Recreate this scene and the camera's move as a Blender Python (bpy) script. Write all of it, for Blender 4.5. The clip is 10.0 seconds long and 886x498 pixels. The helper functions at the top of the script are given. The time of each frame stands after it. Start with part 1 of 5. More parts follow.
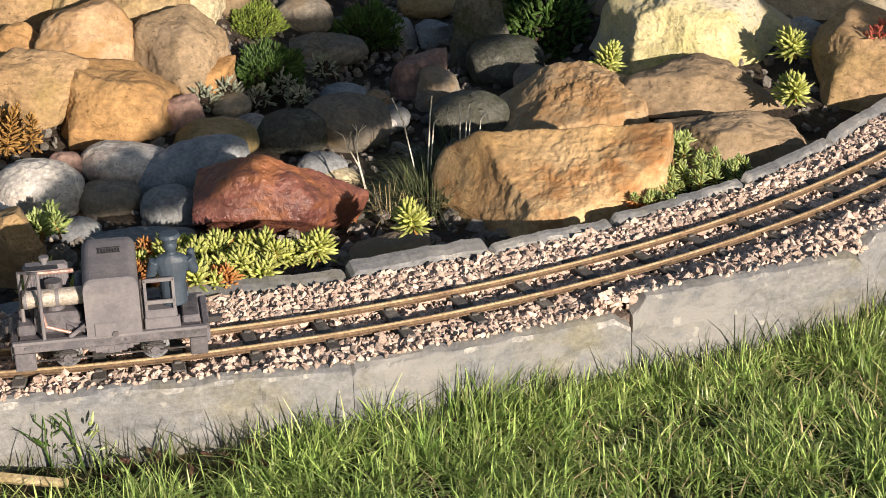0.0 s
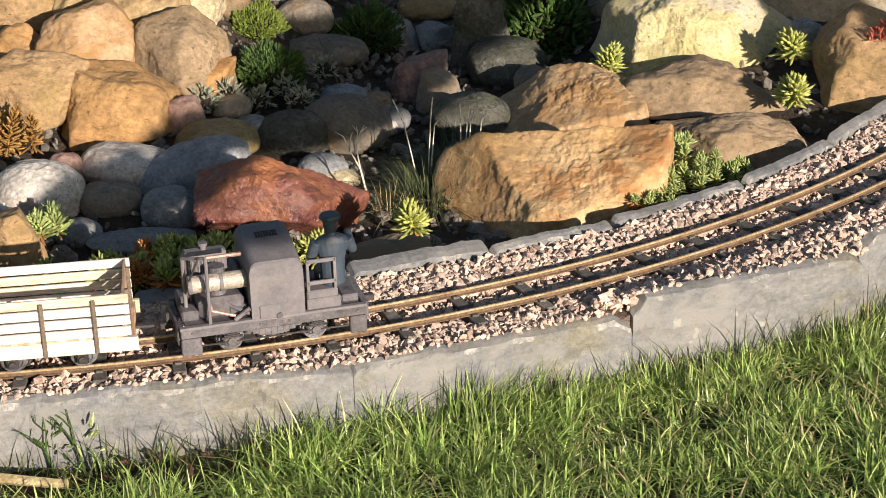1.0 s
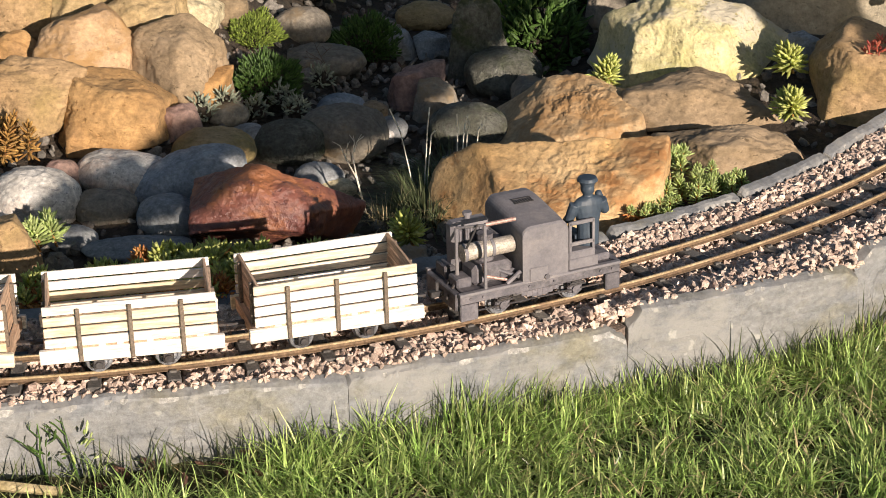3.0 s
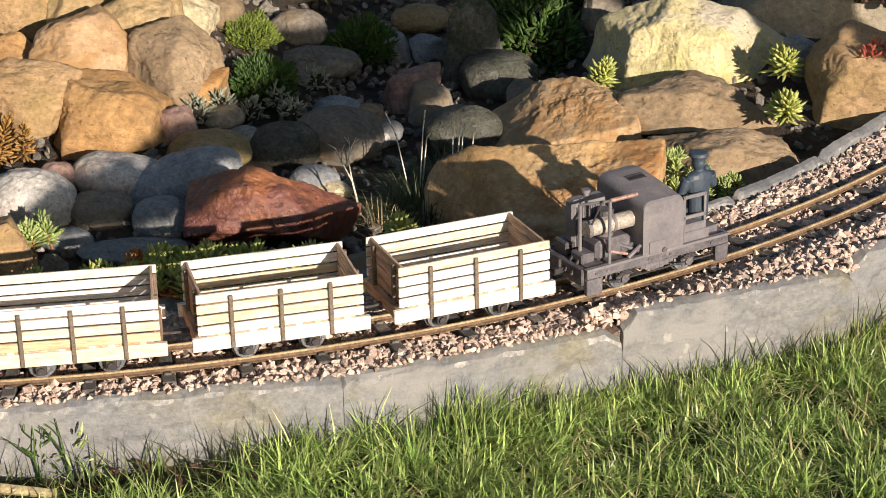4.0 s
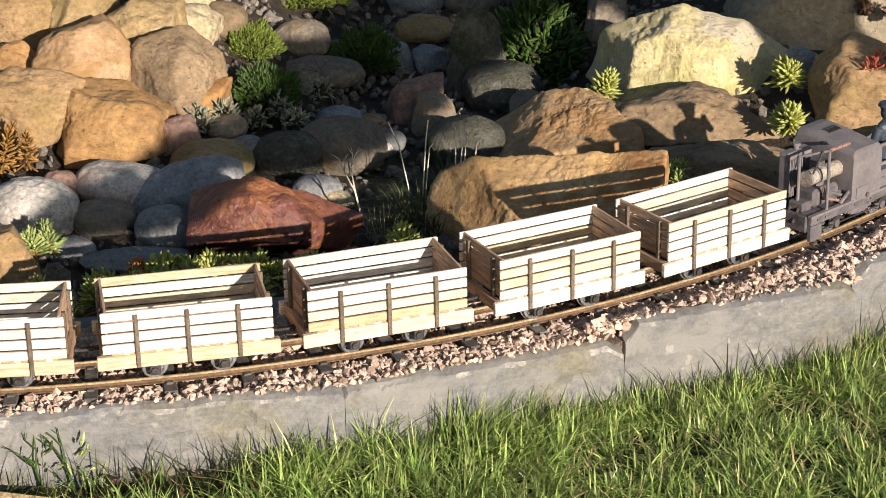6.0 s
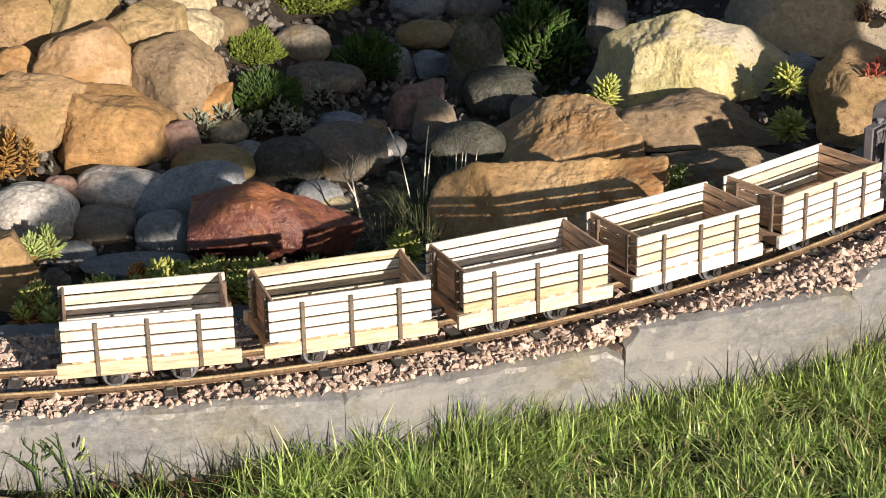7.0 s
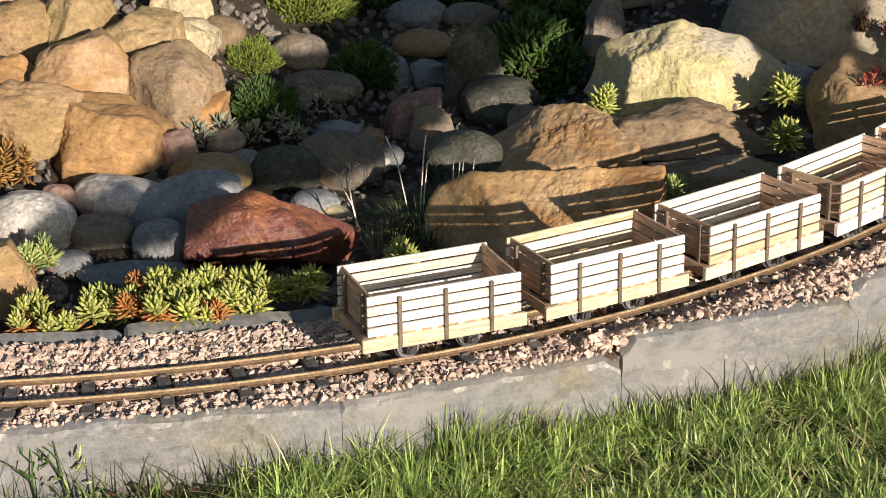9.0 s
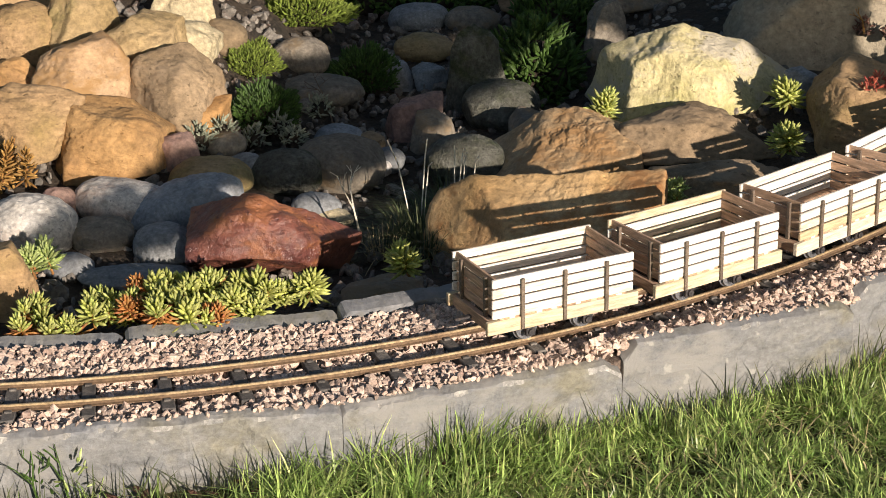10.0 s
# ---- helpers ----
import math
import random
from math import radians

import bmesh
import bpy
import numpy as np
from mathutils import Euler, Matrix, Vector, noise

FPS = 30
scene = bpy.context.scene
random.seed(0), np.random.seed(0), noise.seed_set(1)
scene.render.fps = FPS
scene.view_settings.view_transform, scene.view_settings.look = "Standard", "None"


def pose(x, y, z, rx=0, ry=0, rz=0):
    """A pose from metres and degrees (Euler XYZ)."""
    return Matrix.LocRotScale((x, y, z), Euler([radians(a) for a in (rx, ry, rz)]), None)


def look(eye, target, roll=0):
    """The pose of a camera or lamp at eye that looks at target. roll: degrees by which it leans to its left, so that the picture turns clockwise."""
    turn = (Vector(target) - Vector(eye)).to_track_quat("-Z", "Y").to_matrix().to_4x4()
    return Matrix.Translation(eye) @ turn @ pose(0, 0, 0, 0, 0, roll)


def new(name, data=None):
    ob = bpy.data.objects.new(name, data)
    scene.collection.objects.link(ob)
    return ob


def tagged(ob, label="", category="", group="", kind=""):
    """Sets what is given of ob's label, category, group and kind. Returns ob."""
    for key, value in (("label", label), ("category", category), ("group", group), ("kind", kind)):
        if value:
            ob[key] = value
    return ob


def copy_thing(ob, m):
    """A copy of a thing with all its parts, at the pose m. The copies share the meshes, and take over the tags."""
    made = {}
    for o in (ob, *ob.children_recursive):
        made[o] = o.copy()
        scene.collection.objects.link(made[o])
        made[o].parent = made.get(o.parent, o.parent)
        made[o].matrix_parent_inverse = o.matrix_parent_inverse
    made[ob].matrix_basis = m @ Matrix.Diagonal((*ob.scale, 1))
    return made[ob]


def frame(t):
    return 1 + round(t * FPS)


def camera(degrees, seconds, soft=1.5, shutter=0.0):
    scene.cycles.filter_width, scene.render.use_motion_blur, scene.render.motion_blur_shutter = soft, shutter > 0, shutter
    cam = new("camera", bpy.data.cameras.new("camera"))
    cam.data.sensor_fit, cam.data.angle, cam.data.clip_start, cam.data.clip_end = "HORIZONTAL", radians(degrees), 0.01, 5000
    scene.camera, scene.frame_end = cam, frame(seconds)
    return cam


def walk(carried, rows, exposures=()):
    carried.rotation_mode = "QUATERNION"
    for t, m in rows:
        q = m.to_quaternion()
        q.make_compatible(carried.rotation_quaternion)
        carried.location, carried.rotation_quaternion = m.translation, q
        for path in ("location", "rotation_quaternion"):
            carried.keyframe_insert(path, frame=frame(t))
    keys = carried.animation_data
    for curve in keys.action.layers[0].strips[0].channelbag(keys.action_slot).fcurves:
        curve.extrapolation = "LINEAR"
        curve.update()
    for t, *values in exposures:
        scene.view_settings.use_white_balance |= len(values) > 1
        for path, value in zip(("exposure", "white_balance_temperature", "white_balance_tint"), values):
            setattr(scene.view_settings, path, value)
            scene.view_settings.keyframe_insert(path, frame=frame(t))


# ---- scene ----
# ------------------------------------------------------------ camera
cam = camera(24.19, 10.0, soft=0.85)
EYE_Z = 0.6193
walk(cam, [
    (0, pose(0, 0, EYE_Z, 66.862, 1.833, -0.527)),
    (0.5, pose(0, 0, EYE_Z, 66.915, 1.791, -0.524)),
    (1, pose(0, 0, EYE_Z, 66.900, 1.792, -0.495)),
    (1.5, pose(0, 0, EYE_Z, 66.920, 1.803, -0.499)),
    (2, pose(0, 0, EYE_Z, 67.023, 1.612, -0.463)),
    (2.5, pose(0, 0, EYE_Z, 67.125, 1.424, -0.392)),
    (4, pose(0, 0, EYE_Z, 67.256, 1.181, -0.505)),
    (4.5, pose(0, 0, EYE_Z, 67.337, 1.100, -0.497)),
    (5, pose(0, 0, EYE_Z, 67.441, 1.021, -0.438)),
    (5.5, pose(0, 0, EYE_Z, 67.493, 1.019, -0.385)),
    (7, pose(0, 0, EYE_Z, 67.705, 0.889, -0.301)),
    (7.5, pose(0, 0, EYE_Z, 67.816, 0.760, -0.310)),
    (8, pose(0, 0, EYE_Z, 67.929, 0.677, -0.328)),
    (8.5, pose(0, 0, EYE_Z, 67.964, 0.692, -0.340)),
    (9, pose(0, 0, EYE_Z, 67.954, 0.814, -0.358)),
    (9.5, pose(0, 0, EYE_Z, 68.011, 0.783, -0.321)),
    (10, pose(0, 0, EYE_Z, 68.054, 0.728, -0.290)),
], exposures=[(0, 0.69), (10, 0.54)])

# ------------------------------------------------------------ daylight
SUN_AZ, SUN_EL = 30.0, 15.8            # degrees to the right of straight behind the viewer; above the horizon
to_sun = Vector((math.sin(radians(SUN_AZ)) * math.cos(radians(SUN_EL)),
                 -math.cos(radians(SUN_AZ)) * math.cos(radians(SUN_EL)), math.sin(radians(SUN_EL))))
world = bpy.data.worlds.new("world")
scene.world = world
world.use_nodes = True
wn = world.node_tree.nodes
sky = wn.new("ShaderNodeTexSky")
sky.sky_type, sky.sun_disc = "NISHITA", False
sky.sun_elevation, sky.sun_rotation = radians(SUN_EL), radians(180 - SUN_AZ)
wn["Background"].inputs["Strength"].default_value = 0.052
world.node_tree.links.new(sky.outputs["Color"], wn["Background"].inputs["Color"])
sun = new("sun", bpy.data.lights.new("sun", "SUN"))
sun.data.energy, sun.data.angle, sun.data.color = 5.0, radians(0.53), (1.0, 0.858, 0.735)
sun.matrix_world = look(to_sun * 6, (0, 0, 0))


# ------------------------------------------------------------ materials
def mix(nt, fac, a, b, kind="MIX"):
    m = nt.nodes.new("ShaderNodeMix")
    m.data_type, m.blend_type = "RGBA", kind
    for sock, val in ((m.inputs[0], fac), (m.inputs[6], a), (m.inputs[7], b)):
        if isinstance(val, (int, float)):
            sock.default_value = val
        elif isinstance(val, (tuple, list)):
            sock.default_value = (*val[:3], 1)
        else:
            nt.links.new(val, sock)
    return m.outputs[2]


def ramp(nt, src, lo, hi):
    r = nt.nodes.new("ShaderNodeMapRange")
    r.inputs[1].default_value, r.inputs[2].default_value = lo, hi
    nt.links.new(src, r.inputs[0])
    return r.outputs[0]


def noise_tex(nt, co, scale, detail=5.0, rough=0.6, stretch=None):
    n = nt.nodes.new("ShaderNodeTexNoise")
    n.inputs["Scale"].default_value, n.inputs["Detail"].default_value, n.inputs["Roughness"].default_value = scale, detail, rough
    if stretch:
        mp = nt.nodes.new("ShaderNodeMapping")
        mp.inputs["Scale"].default_value = stretch
        nt.links.new(co, mp.inputs["Vector"])
        co = mp.outputs["Vector"]
    nt.links.new(co, n.inputs["Vector"])
    return n.outputs["Fac"]


def surface(name, c1, c2, c3=None, scale=40.0, fine=300.0, rough=0.8, bump=0.4, metal=0.0, vary=0.25, island=False,
            stretch=None, depth=0.002, rough2=None, spots=None, sheen=0.0, through_light=0.0, spec=0.4, tint=None, strata=None, blotch=1.0, pits=0.0, rust=None):
    """A weathered surface: two large tones, a third in patches, fine grain, relief, and a change of tone from piece to piece."""
    m = bpy.data.materials.new(name)
    m.use_nodes = True
    nt = m.node_tree
    bsdf = nt.nodes["Principled BSDF"]
    co = nt.nodes.new("ShaderNodeTexCoord").outputs["Object"]
    info = nt.nodes.new("ShaderNodeObjectInfo").outputs["Random"]
    rnd = nt.nodes.new("ShaderNodeNewGeometry").outputs["Random Per Island"] if island else info
    add = nt.nodes.new("ShaderNodeVectorMath")
    add.operation = "MULTIPLY_ADD"
    add.inputs[1].default_value = (1, 1, 1)
    sc = nt.nodes.new("ShaderNodeVectorMath")
    sc.operation = "SCALE"
    sc.inputs[0].default_value = (7.3, 3.1, 5.7)
    nt.links.new(rnd, sc.inputs["Scale"])
    nt.links.new(co, add.inputs[0])
    nt.links.new(sc.outputs[0], add.inputs[2])
    co = add.outputs[0]
    big = noise_tex(nt, co, scale, 6, 0.62, stretch)
    small = noise_tex(nt, co, fine, 4, 0.7, stretch)
    col = mix(nt, ramp(nt, big, 0.38, 0.62), c1, c2)
    if c3:
        patch = noise_tex(nt, co, scale * 0.55, 5, 0.66, stretch)
        col = mix(nt, ramp(nt, patch, 0.52, 0.66), col, c3)
    if tint:
        col = mix(nt, ramp(nt, rnd, 0.15, 0.65), col, tint)
    mid = noise_tex(nt, co, scale * 4.5, 7, 0.7, strata or stretch)
    blot = nt.nodes.new("ShaderNodeMapRange")
    blot.inputs[1].default_value, blot.inputs[2].default_value = 0.35, 0.65
    blot.inputs[3].default_value, blot.inputs[4].default_value = 1 - 0.30 * blotch, 1 + 0.20 * blotch
    nt.links.new(mid, blot.inputs[0])
    grain = nt.nodes.new("ShaderNodeMapRange")
    grain.inputs[1].default_value, grain.inputs[2].default_value = 0.3, 0.7
    grain.inputs[3].default_value, grain.inputs[4].default_value = 1 - 0.34 * blotch, 1 + 0.30 * blotch
    nt.links.new(small, grain.inputs[0])
    hsv = nt.nodes.new("ShaderNodeHueSaturation")
    nt.links.new(col, hsv.inputs["Color"])
    val = nt.nodes.new("ShaderNodeMapRange")
    val.inputs[3].default_value, val.inputs[4].default_value = 1 - vary, 1 + vary
    nt.links.new(rnd, val.inputs[0])
    mul = nt.nodes.new("ShaderNodeMath")
    mul.operation = "MULTIPLY"
    nt.links.new(val.outputs[0], mul.inputs[0])
    nt.links.new(grain.outputs[0], mul.inputs[1])
    mul2 = nt.nodes.new("ShaderNodeMath")
    mul2.operation = "MULTIPLY"
    nt.links.new(mul.outputs[0], mul2.inputs[0])
    nt.links.new(blot.outputs[0], mul2.inputs[1])
    mul = mul2
    nt.links.new(mul.outputs[0], hsv.inputs["Value"])
    col = hsv.outputs["Color"]
    if rust:
        # broad weathered patches with ragged edges
        far = noise_tex(nt, co, scale * 0.9, 8, 0.7, (1, 1, 1.5))
        col = mix(nt, ramp(nt, far, 0.50, 0.60), col, rust)
    line = None
    if pits:
        # scattered pits and short scratches along the bedding
        hole = noise_tex(nt, co, 150, 3, 0.55, (1, 1, 1.6))
        line = ramp(nt, hole, 0.30, 0.38)
        col = mix(nt, line, tuple(t * (1 - 0.35 * pits) for t in c1), col)
    if spots:
        sp = noise_tex(nt, co, spots[1], 3, 0.5)
        col = mix(nt, ramp(nt, sp, spots[2], spots[2] + 0.05), col, spots[0])
    nt.links.new(col, bsdf.inputs["Base Color"])
    bsdf.inputs["Metallic"].default_value = metal
    bsdf.inputs["Specular IOR Level"].default_value = spec
    if rough2 is None:
        bsdf.inputs["Roughness"].default_value = rough
    else:
        rr = nt.nodes.new("ShaderNodeMapRange")
        rr.inputs[1].default_value, rr.inputs[2].default_value = 0.4, 0.6
        rr.inputs[3].default_value, rr.inputs[4].default_value = rough, rough2
        nt.links.new(big, rr.inputs[0])
        nt.links.new(rr.outputs[0], bsdf.inputs["Roughness"])
    if bump:
        summed = nt.nodes.new("ShaderNodeMath")
        summed.operation = "MULTIPLY_ADD"
        summed.inputs[1].default_value = 0.45
        nt.links.new(small, summed.inputs[0])
        deep = nt.nodes.new("ShaderNodeMath")
        deep.operation = "MULTIPLY_ADD"
        deep.inputs[1].default_value = 1.6
        nt.links.new(mid, deep.inputs[0])
        nt.links.new(big, deep.inputs[2])
        top = deep.outputs[0]
        if line:
            groove = nt.nodes.new("ShaderNodeMath")
            groove.operation = "MULTIPLY_ADD"
            groove.inputs[1].default_value = 0.35
            nt.links.new(line, groove.inputs[0])
            nt.links.new(top, groove.inputs[2])
            top = groove.outputs[0]
        nt.links.new(top, summed.inputs[2])
        bp = nt.nodes.new("ShaderNodeBump")
        bp.inputs["Strength"].default_value, bp.inputs["Distance"].default_value = bump, depth
        nt.links.new(summed.outputs[0], bp.inputs["Height"])
        nt.links.new(bp.outputs[0], bsdf.inputs["Normal"])
    if through_light:
        out = nt.nodes["Material Output"]
        tl = nt.nodes.new("ShaderNodeBsdfTranslucent")
        nt.links.new(col, tl.inputs["Color"])
        ms = nt.nodes.new("ShaderNodeMixShader")
        ms.inputs[0].default_value = through_light
        nt.links.new(bsdf.outputs[0], ms.inputs[1])
        nt.links.new(tl.outputs[0], ms.inputs[2])
        nt.links.new(ms.outputs[0], out.inputs["Surface"])
    return m


SAND = dict(rough=0.9, bump=0.55, depth=0.0028, strata=(1, 1, 2.2), vary=0.08, blotch=0.75)
STONE = {
    "tan": surface("tan_sandstone", (0.33, 0.215, 0.105), (0.43, 0.290, 0.155), (0.285, 0.200, 0.085), 14, 230, pits=1.0, **SAND),
    "orange": surface("orange_sandstone", (0.36, 0.200, 0.075), (0.44, 0.270, 0.115), (0.29, 0.175, 0.085), 13, 220, pits=1.0, **SAND),
    "ochre": surface("ochre_sandstone", (0.55, 0.345, 0.145), (0.59, 0.410, 0.215), (0.46, 0.265, 0.115), 11, 230, pits=1.0, rust=(0.34, 0.165, 0.060), **SAND),
    "buff": surface("buff_sandstone", (0.46, 0.325, 0.180), (0.53, 0.390, 0.235), (0.38, 0.250, 0.125), 13, 230, pits=1.0, rust=(0.36, 0.21, 0.09), **SAND),
    "pink": surface("pink_sandstone", (0.37, 0.245, 0.135), (0.45, 0.310, 0.185), (0.315, 0.220, 0.095), 12, 220, pits=0.8, rust=(0.33, 0.20, 0.085), **SAND),
    "olive": surface("olive_sandstone", (0.31, 0.225, 0.105), (0.39, 0.285, 0.150), (0.24, 0.205, 0.075), 15, 220, pits=0.8, **SAND),
    "brown": surface("brown_sandstone", (0.23, 0.165, 0.095), (0.32, 0.235, 0.145), (0.17, 0.130, 0.080), 15, 230, pits=1.0, rust=(0.33, 0.245, 0.155), **SAND),
    "cream": surface("cream_stone", (0.506, 0.423, 0.267), (0.442, 0.377, 0.239), (0.552, 0.488, 0.340), 30, 200, 0.9, 0.7, vary=0.1, spots=((0.2, 0.17, 0.1), 90, 0.66)),
    "mauve": surface("mauve_stone", (0.25, 0.16, 0.14), (0.30, 0.20, 0.16), (0.20, 0.14, 0.12), 18, 220, 0.85, 0.5, depth=0.0035, vary=0.15),
    "grey": surface("grey_cobble", (0.20, 0.21, 0.215), (0.26, 0.265, 0.255), (0.16, 0.17, 0.18), 22, 330, 0.75, 0.3, vary=0.28),
    "blue": surface("blue_grey_cobble", (0.20, 0.23, 0.26), (0.27, 0.29, 0.31), (0.25, 0.235, 0.20), 17, 320, 0.7, 0.3, vary=0.12, spots=((0.36, 0.37, 0.36), 160, 0.68)),
    "greybrown": surface("grey_brown_stone", (0.20, 0.175, 0.14), (0.27, 0.235, 0.18), (0.15, 0.14, 0.11), 18, 230, 0.85, 0.5, depth=0.0035, vary=0.2, rust=(0.24, 0.18, 0.11)),
    # moss, and for the tall rear boulders deep shade put into the tone
    "moss": surface("mossy_shade_dark_stone", (0.12, 0.12, 0.09), (0.20, 0.20, 0.17), (0.07, 0.085, 0.04), 45, 260, 0.95, 1.0, vary=0.1, depth=0.005),
    "white": surface("pale_quartz_stone", (0.50, 0.46, 0.40), (0.58, 0.56, 0.52), (0.42, 0.32, 0.26), 22, 260, 0.8, 0.4, vary=0.12, spots=((0.30, 0.29, 0.28), 210, 0.62)),
    "slate": surface("slate_stone", (0.23, 0.24, 0.25), (0.30, 0.31, 0.31), None, 20, 260, 0.6, 0.4),
    "red": surface("red_brown_stone", (0.135, 0.052, 0.044), (0.215, 0.080, 0.046), (0.090, 0.042, 0.048), 15, 210, 0.26, 0.7, depth=0.0028, vary=0.02, rough2=0.62, spec=0.6, pits=0.6, rust=(0.30, 0.120, 0.050)),
    "lichen": surface("yellow_lichen_stone", (0.50, 0.435, 0.215), (0.57, 0.50, 0.29), (0.41, 0.385, 0.13), 12, 230, 0.92, 0.7, depth=0.003, vary=0.05, blotch=0.75, pits=0.9, rust=(0.50, 0.45, 0.34)),
    "greytan": surface("grey_tan_stone", (0.27, 0.235, 0.17), (0.34, 0.29, 0.21), (0.20, 0.18, 0.13), 10, 180, 0.9, 0.6, depth=0.0035, vary=0.06, blotch=0.62, pits=0.6),
}
SOIL = surface("dark_garden_soil", (0.060, 0.045, 0.032), (0.10, 0.075, 0.05), (0.045, 0.04, 0.03), 40, 260, 0.95, 1.0, depth=0.006)
LAWN_SOIL = surface("lawn_soil", (0.05, 0.055, 0.025), (0.09, 0.085, 0.03), (0.07, 0.05, 0.03), 35, 260, 0.95, 1.0, depth=0.006)
SLATE = surface("grey_slate", (0.165, 0.172, 0.182), (0.215, 0.216, 0.213), (0.205, 0.195, 0.150), 17, 230, 0.58, 0.5, vary=0.06, stretch=(1, 1, 1.4), spots=((0.32, 0.315, 0.29), 75, 0.68), depth=0.0016, blotch=0.7, rust=(0.235, 0.232, 0.222))
SLATE_CHIP = surface("pale_chipped_slate", (0.27, 0.265, 0.25), (0.36, 0.35, 0.325), (0.22, 0.22, 0.215), 60, 400, 0.75, 0.6, vary=0.1, depth=0.001)
CHIP_ONE = surface("pink_granite_stone", (0.54, 0.40, 0.32), (0.64, 0.52, 0.43), (0.45, 0.315, 0.255), 120, 600, 0.85, 0.3, vary=0.38, depth=0.0008)
# Pale straw, brightened to carry sunlight for stalks that stand in shade.
PALE_SUNLIT = surface("sunlit_pale_stalk", (0.72, 0.66, 0.52), (0.80, 0.75, 0.63), None, 60, 300, 0.7, 0.0, vary=0.1)
CHIP = surface("pink_granite_chips", (0.54, 0.40, 0.32), (0.64, 0.52, 0.43), (0.45, 0.315, 0.255), 120, 600, 0.85, 0.3, vary=0.38, island=True, depth=0.0008)
BED = surface("ballast_fines", (0.26, 0.20, 0.16), (0.35, 0.27, 0.22), None, 120, 500, 0.95, 1.0, depth=0.003)
RAIL = surface("rusty_brass_rail", (0.42, 0.31, 0.17), (0.52, 0.40, 0.24), (0.30, 0.20, 0.12), 60, 500, 0.55, 0.25, metal=0.25, vary=0.04, depth=0.0004)
RAIL_WEB = surface("dark_rusty_web", (0.13, 0.085, 0.05), (0.19, 0.125, 0.075), None, 80, 500, 0.8, 0.3, vary=0.04, depth=0.0004)
SLEEPER = surface("grey_plastic_sleeper", (0.085, 0.08, 0.075), (0.13, 0.12, 0.11), (0.20, 0.18, 0.155), 120, 600, 0.8, 0.4, vary=0.2, depth=0.0006)
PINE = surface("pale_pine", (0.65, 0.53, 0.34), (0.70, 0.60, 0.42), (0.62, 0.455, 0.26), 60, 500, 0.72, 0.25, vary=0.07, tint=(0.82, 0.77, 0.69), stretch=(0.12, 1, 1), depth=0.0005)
# Pine for ends and floor, their brown-pink shade put into the colour.
PINE_SHADED = surface("shaded_rough_pine", (0.48, 0.315, 0.205), (0.56, 0.39, 0.27), (0.40, 0.26, 0.165), 60, 500, 0.85, 0.3, vary=0.10, stretch=(1, 0.12, 1), depth=0.0005)
STRAP = surface("brown_strapping", (0.13, 0.10, 0.075), (0.18, 0.14, 0.105), None, 150, 600, 0.7, 0.3, vary=0.1, depth=0.0005)
DARK_IRON = surface("dark_iron", (0.045, 0.043, 0.045), (0.075, 0.07, 0.07), (0.10, 0.075, 0.06), 120, 700, 0.6, 0.3, metal=0.3, depth=0.0004)
STEEL = surface("dull_steel_wheel", (0.20, 0.21, 0.23), (0.30, 0.31, 0.33), (0.15, 0.14, 0.14), 150, 700, 0.45, 0.2, metal=0.6, depth=0.0003)
GREY_PAINT = surface("weathered_grey_paint", (0.15, 0.142, 0.153), (0.185, 0.174, 0.183), (0.215, 0.198, 0.197), 55, 500, 0.7, 0.2, vary=0.06, depth=0.0004, blotch=0.35)
DARK_PAINT = surface("grimy_frame_paint", (0.105, 0.10, 0.112), (0.165, 0.152, 0.162), (0.06, 0.056, 0.06), 80, 600, 0.6, 0.4, vary=0.22, depth=0.0006, blotch=0.6)
BRIGHT = surface("worn_tin", (0.42, 0.37, 0.31), (0.50, 0.45, 0.39), (0.28, 0.23, 0.18), 120, 500, 0.6, 0.3, metal=0.35, vary=0.05, depth=0.0004)
RED_PIPE = surface("reddish_pipe", (0.42, 0.24, 0.20), (0.52, 0.34, 0.29), None, 150, 500, 0.4, 0.2, metal=0.3)
BLACK = surface("black_lettering", (0.03, 0.028, 0.028), (0.045, 0.04, 0.04), None, 100, 500, 0.7, 0.1)
NAVY = surface("blue_grey_figure", (0.040, 0.056, 0.078), (0.052, 0.072, 0.098), (0.032, 0.046, 0.064), 90, 600, 0.5, 0.2, vary=0.02, depth=0.0003, blotch=0.3)
GRASS = surface("lawn_grass_blades", (0.25, 0.40, 0.10), (0.46, 0.58, 0.19), (0.62, 0.60, 0.28), 9, 120, 0.34, 0.0, vary=0.68, island=True, through_light=0.4)
DRY = surface("dry_straw", (0.42, 0.33, 0.17), (0.55, 0.45, 0.27), None, 60, 300, 0.7, 0.0, vary=0.2, island=True, through_light=0.15)
SEDUM = surface("lime_sedum", (0.56, 0.60, 0.15), (0.66, 0.68, 0.26), (0.44, 0.54, 0.15), 45, 300, 0.45, 0.0, vary=0.30, island=True, through_light=0.4)
SEDUM_G = surface("green_sedum", (0.46, 0.56, 0.19), (0.58, 0.66, 0.30), (0.37, 0.48, 0.14), 45, 300, 0.45, 0.0, vary=0.30, island=True, through_light=0.4)
SEDUM_O = surface("orange_sedum_leaves", (0.60, 0.26, 0.08), (0.66, 0.38, 0.13), (0.52, 0.17, 0.09), 60, 300, 0.5, 0.0, vary=0.25, island=True, through_light=0.4)
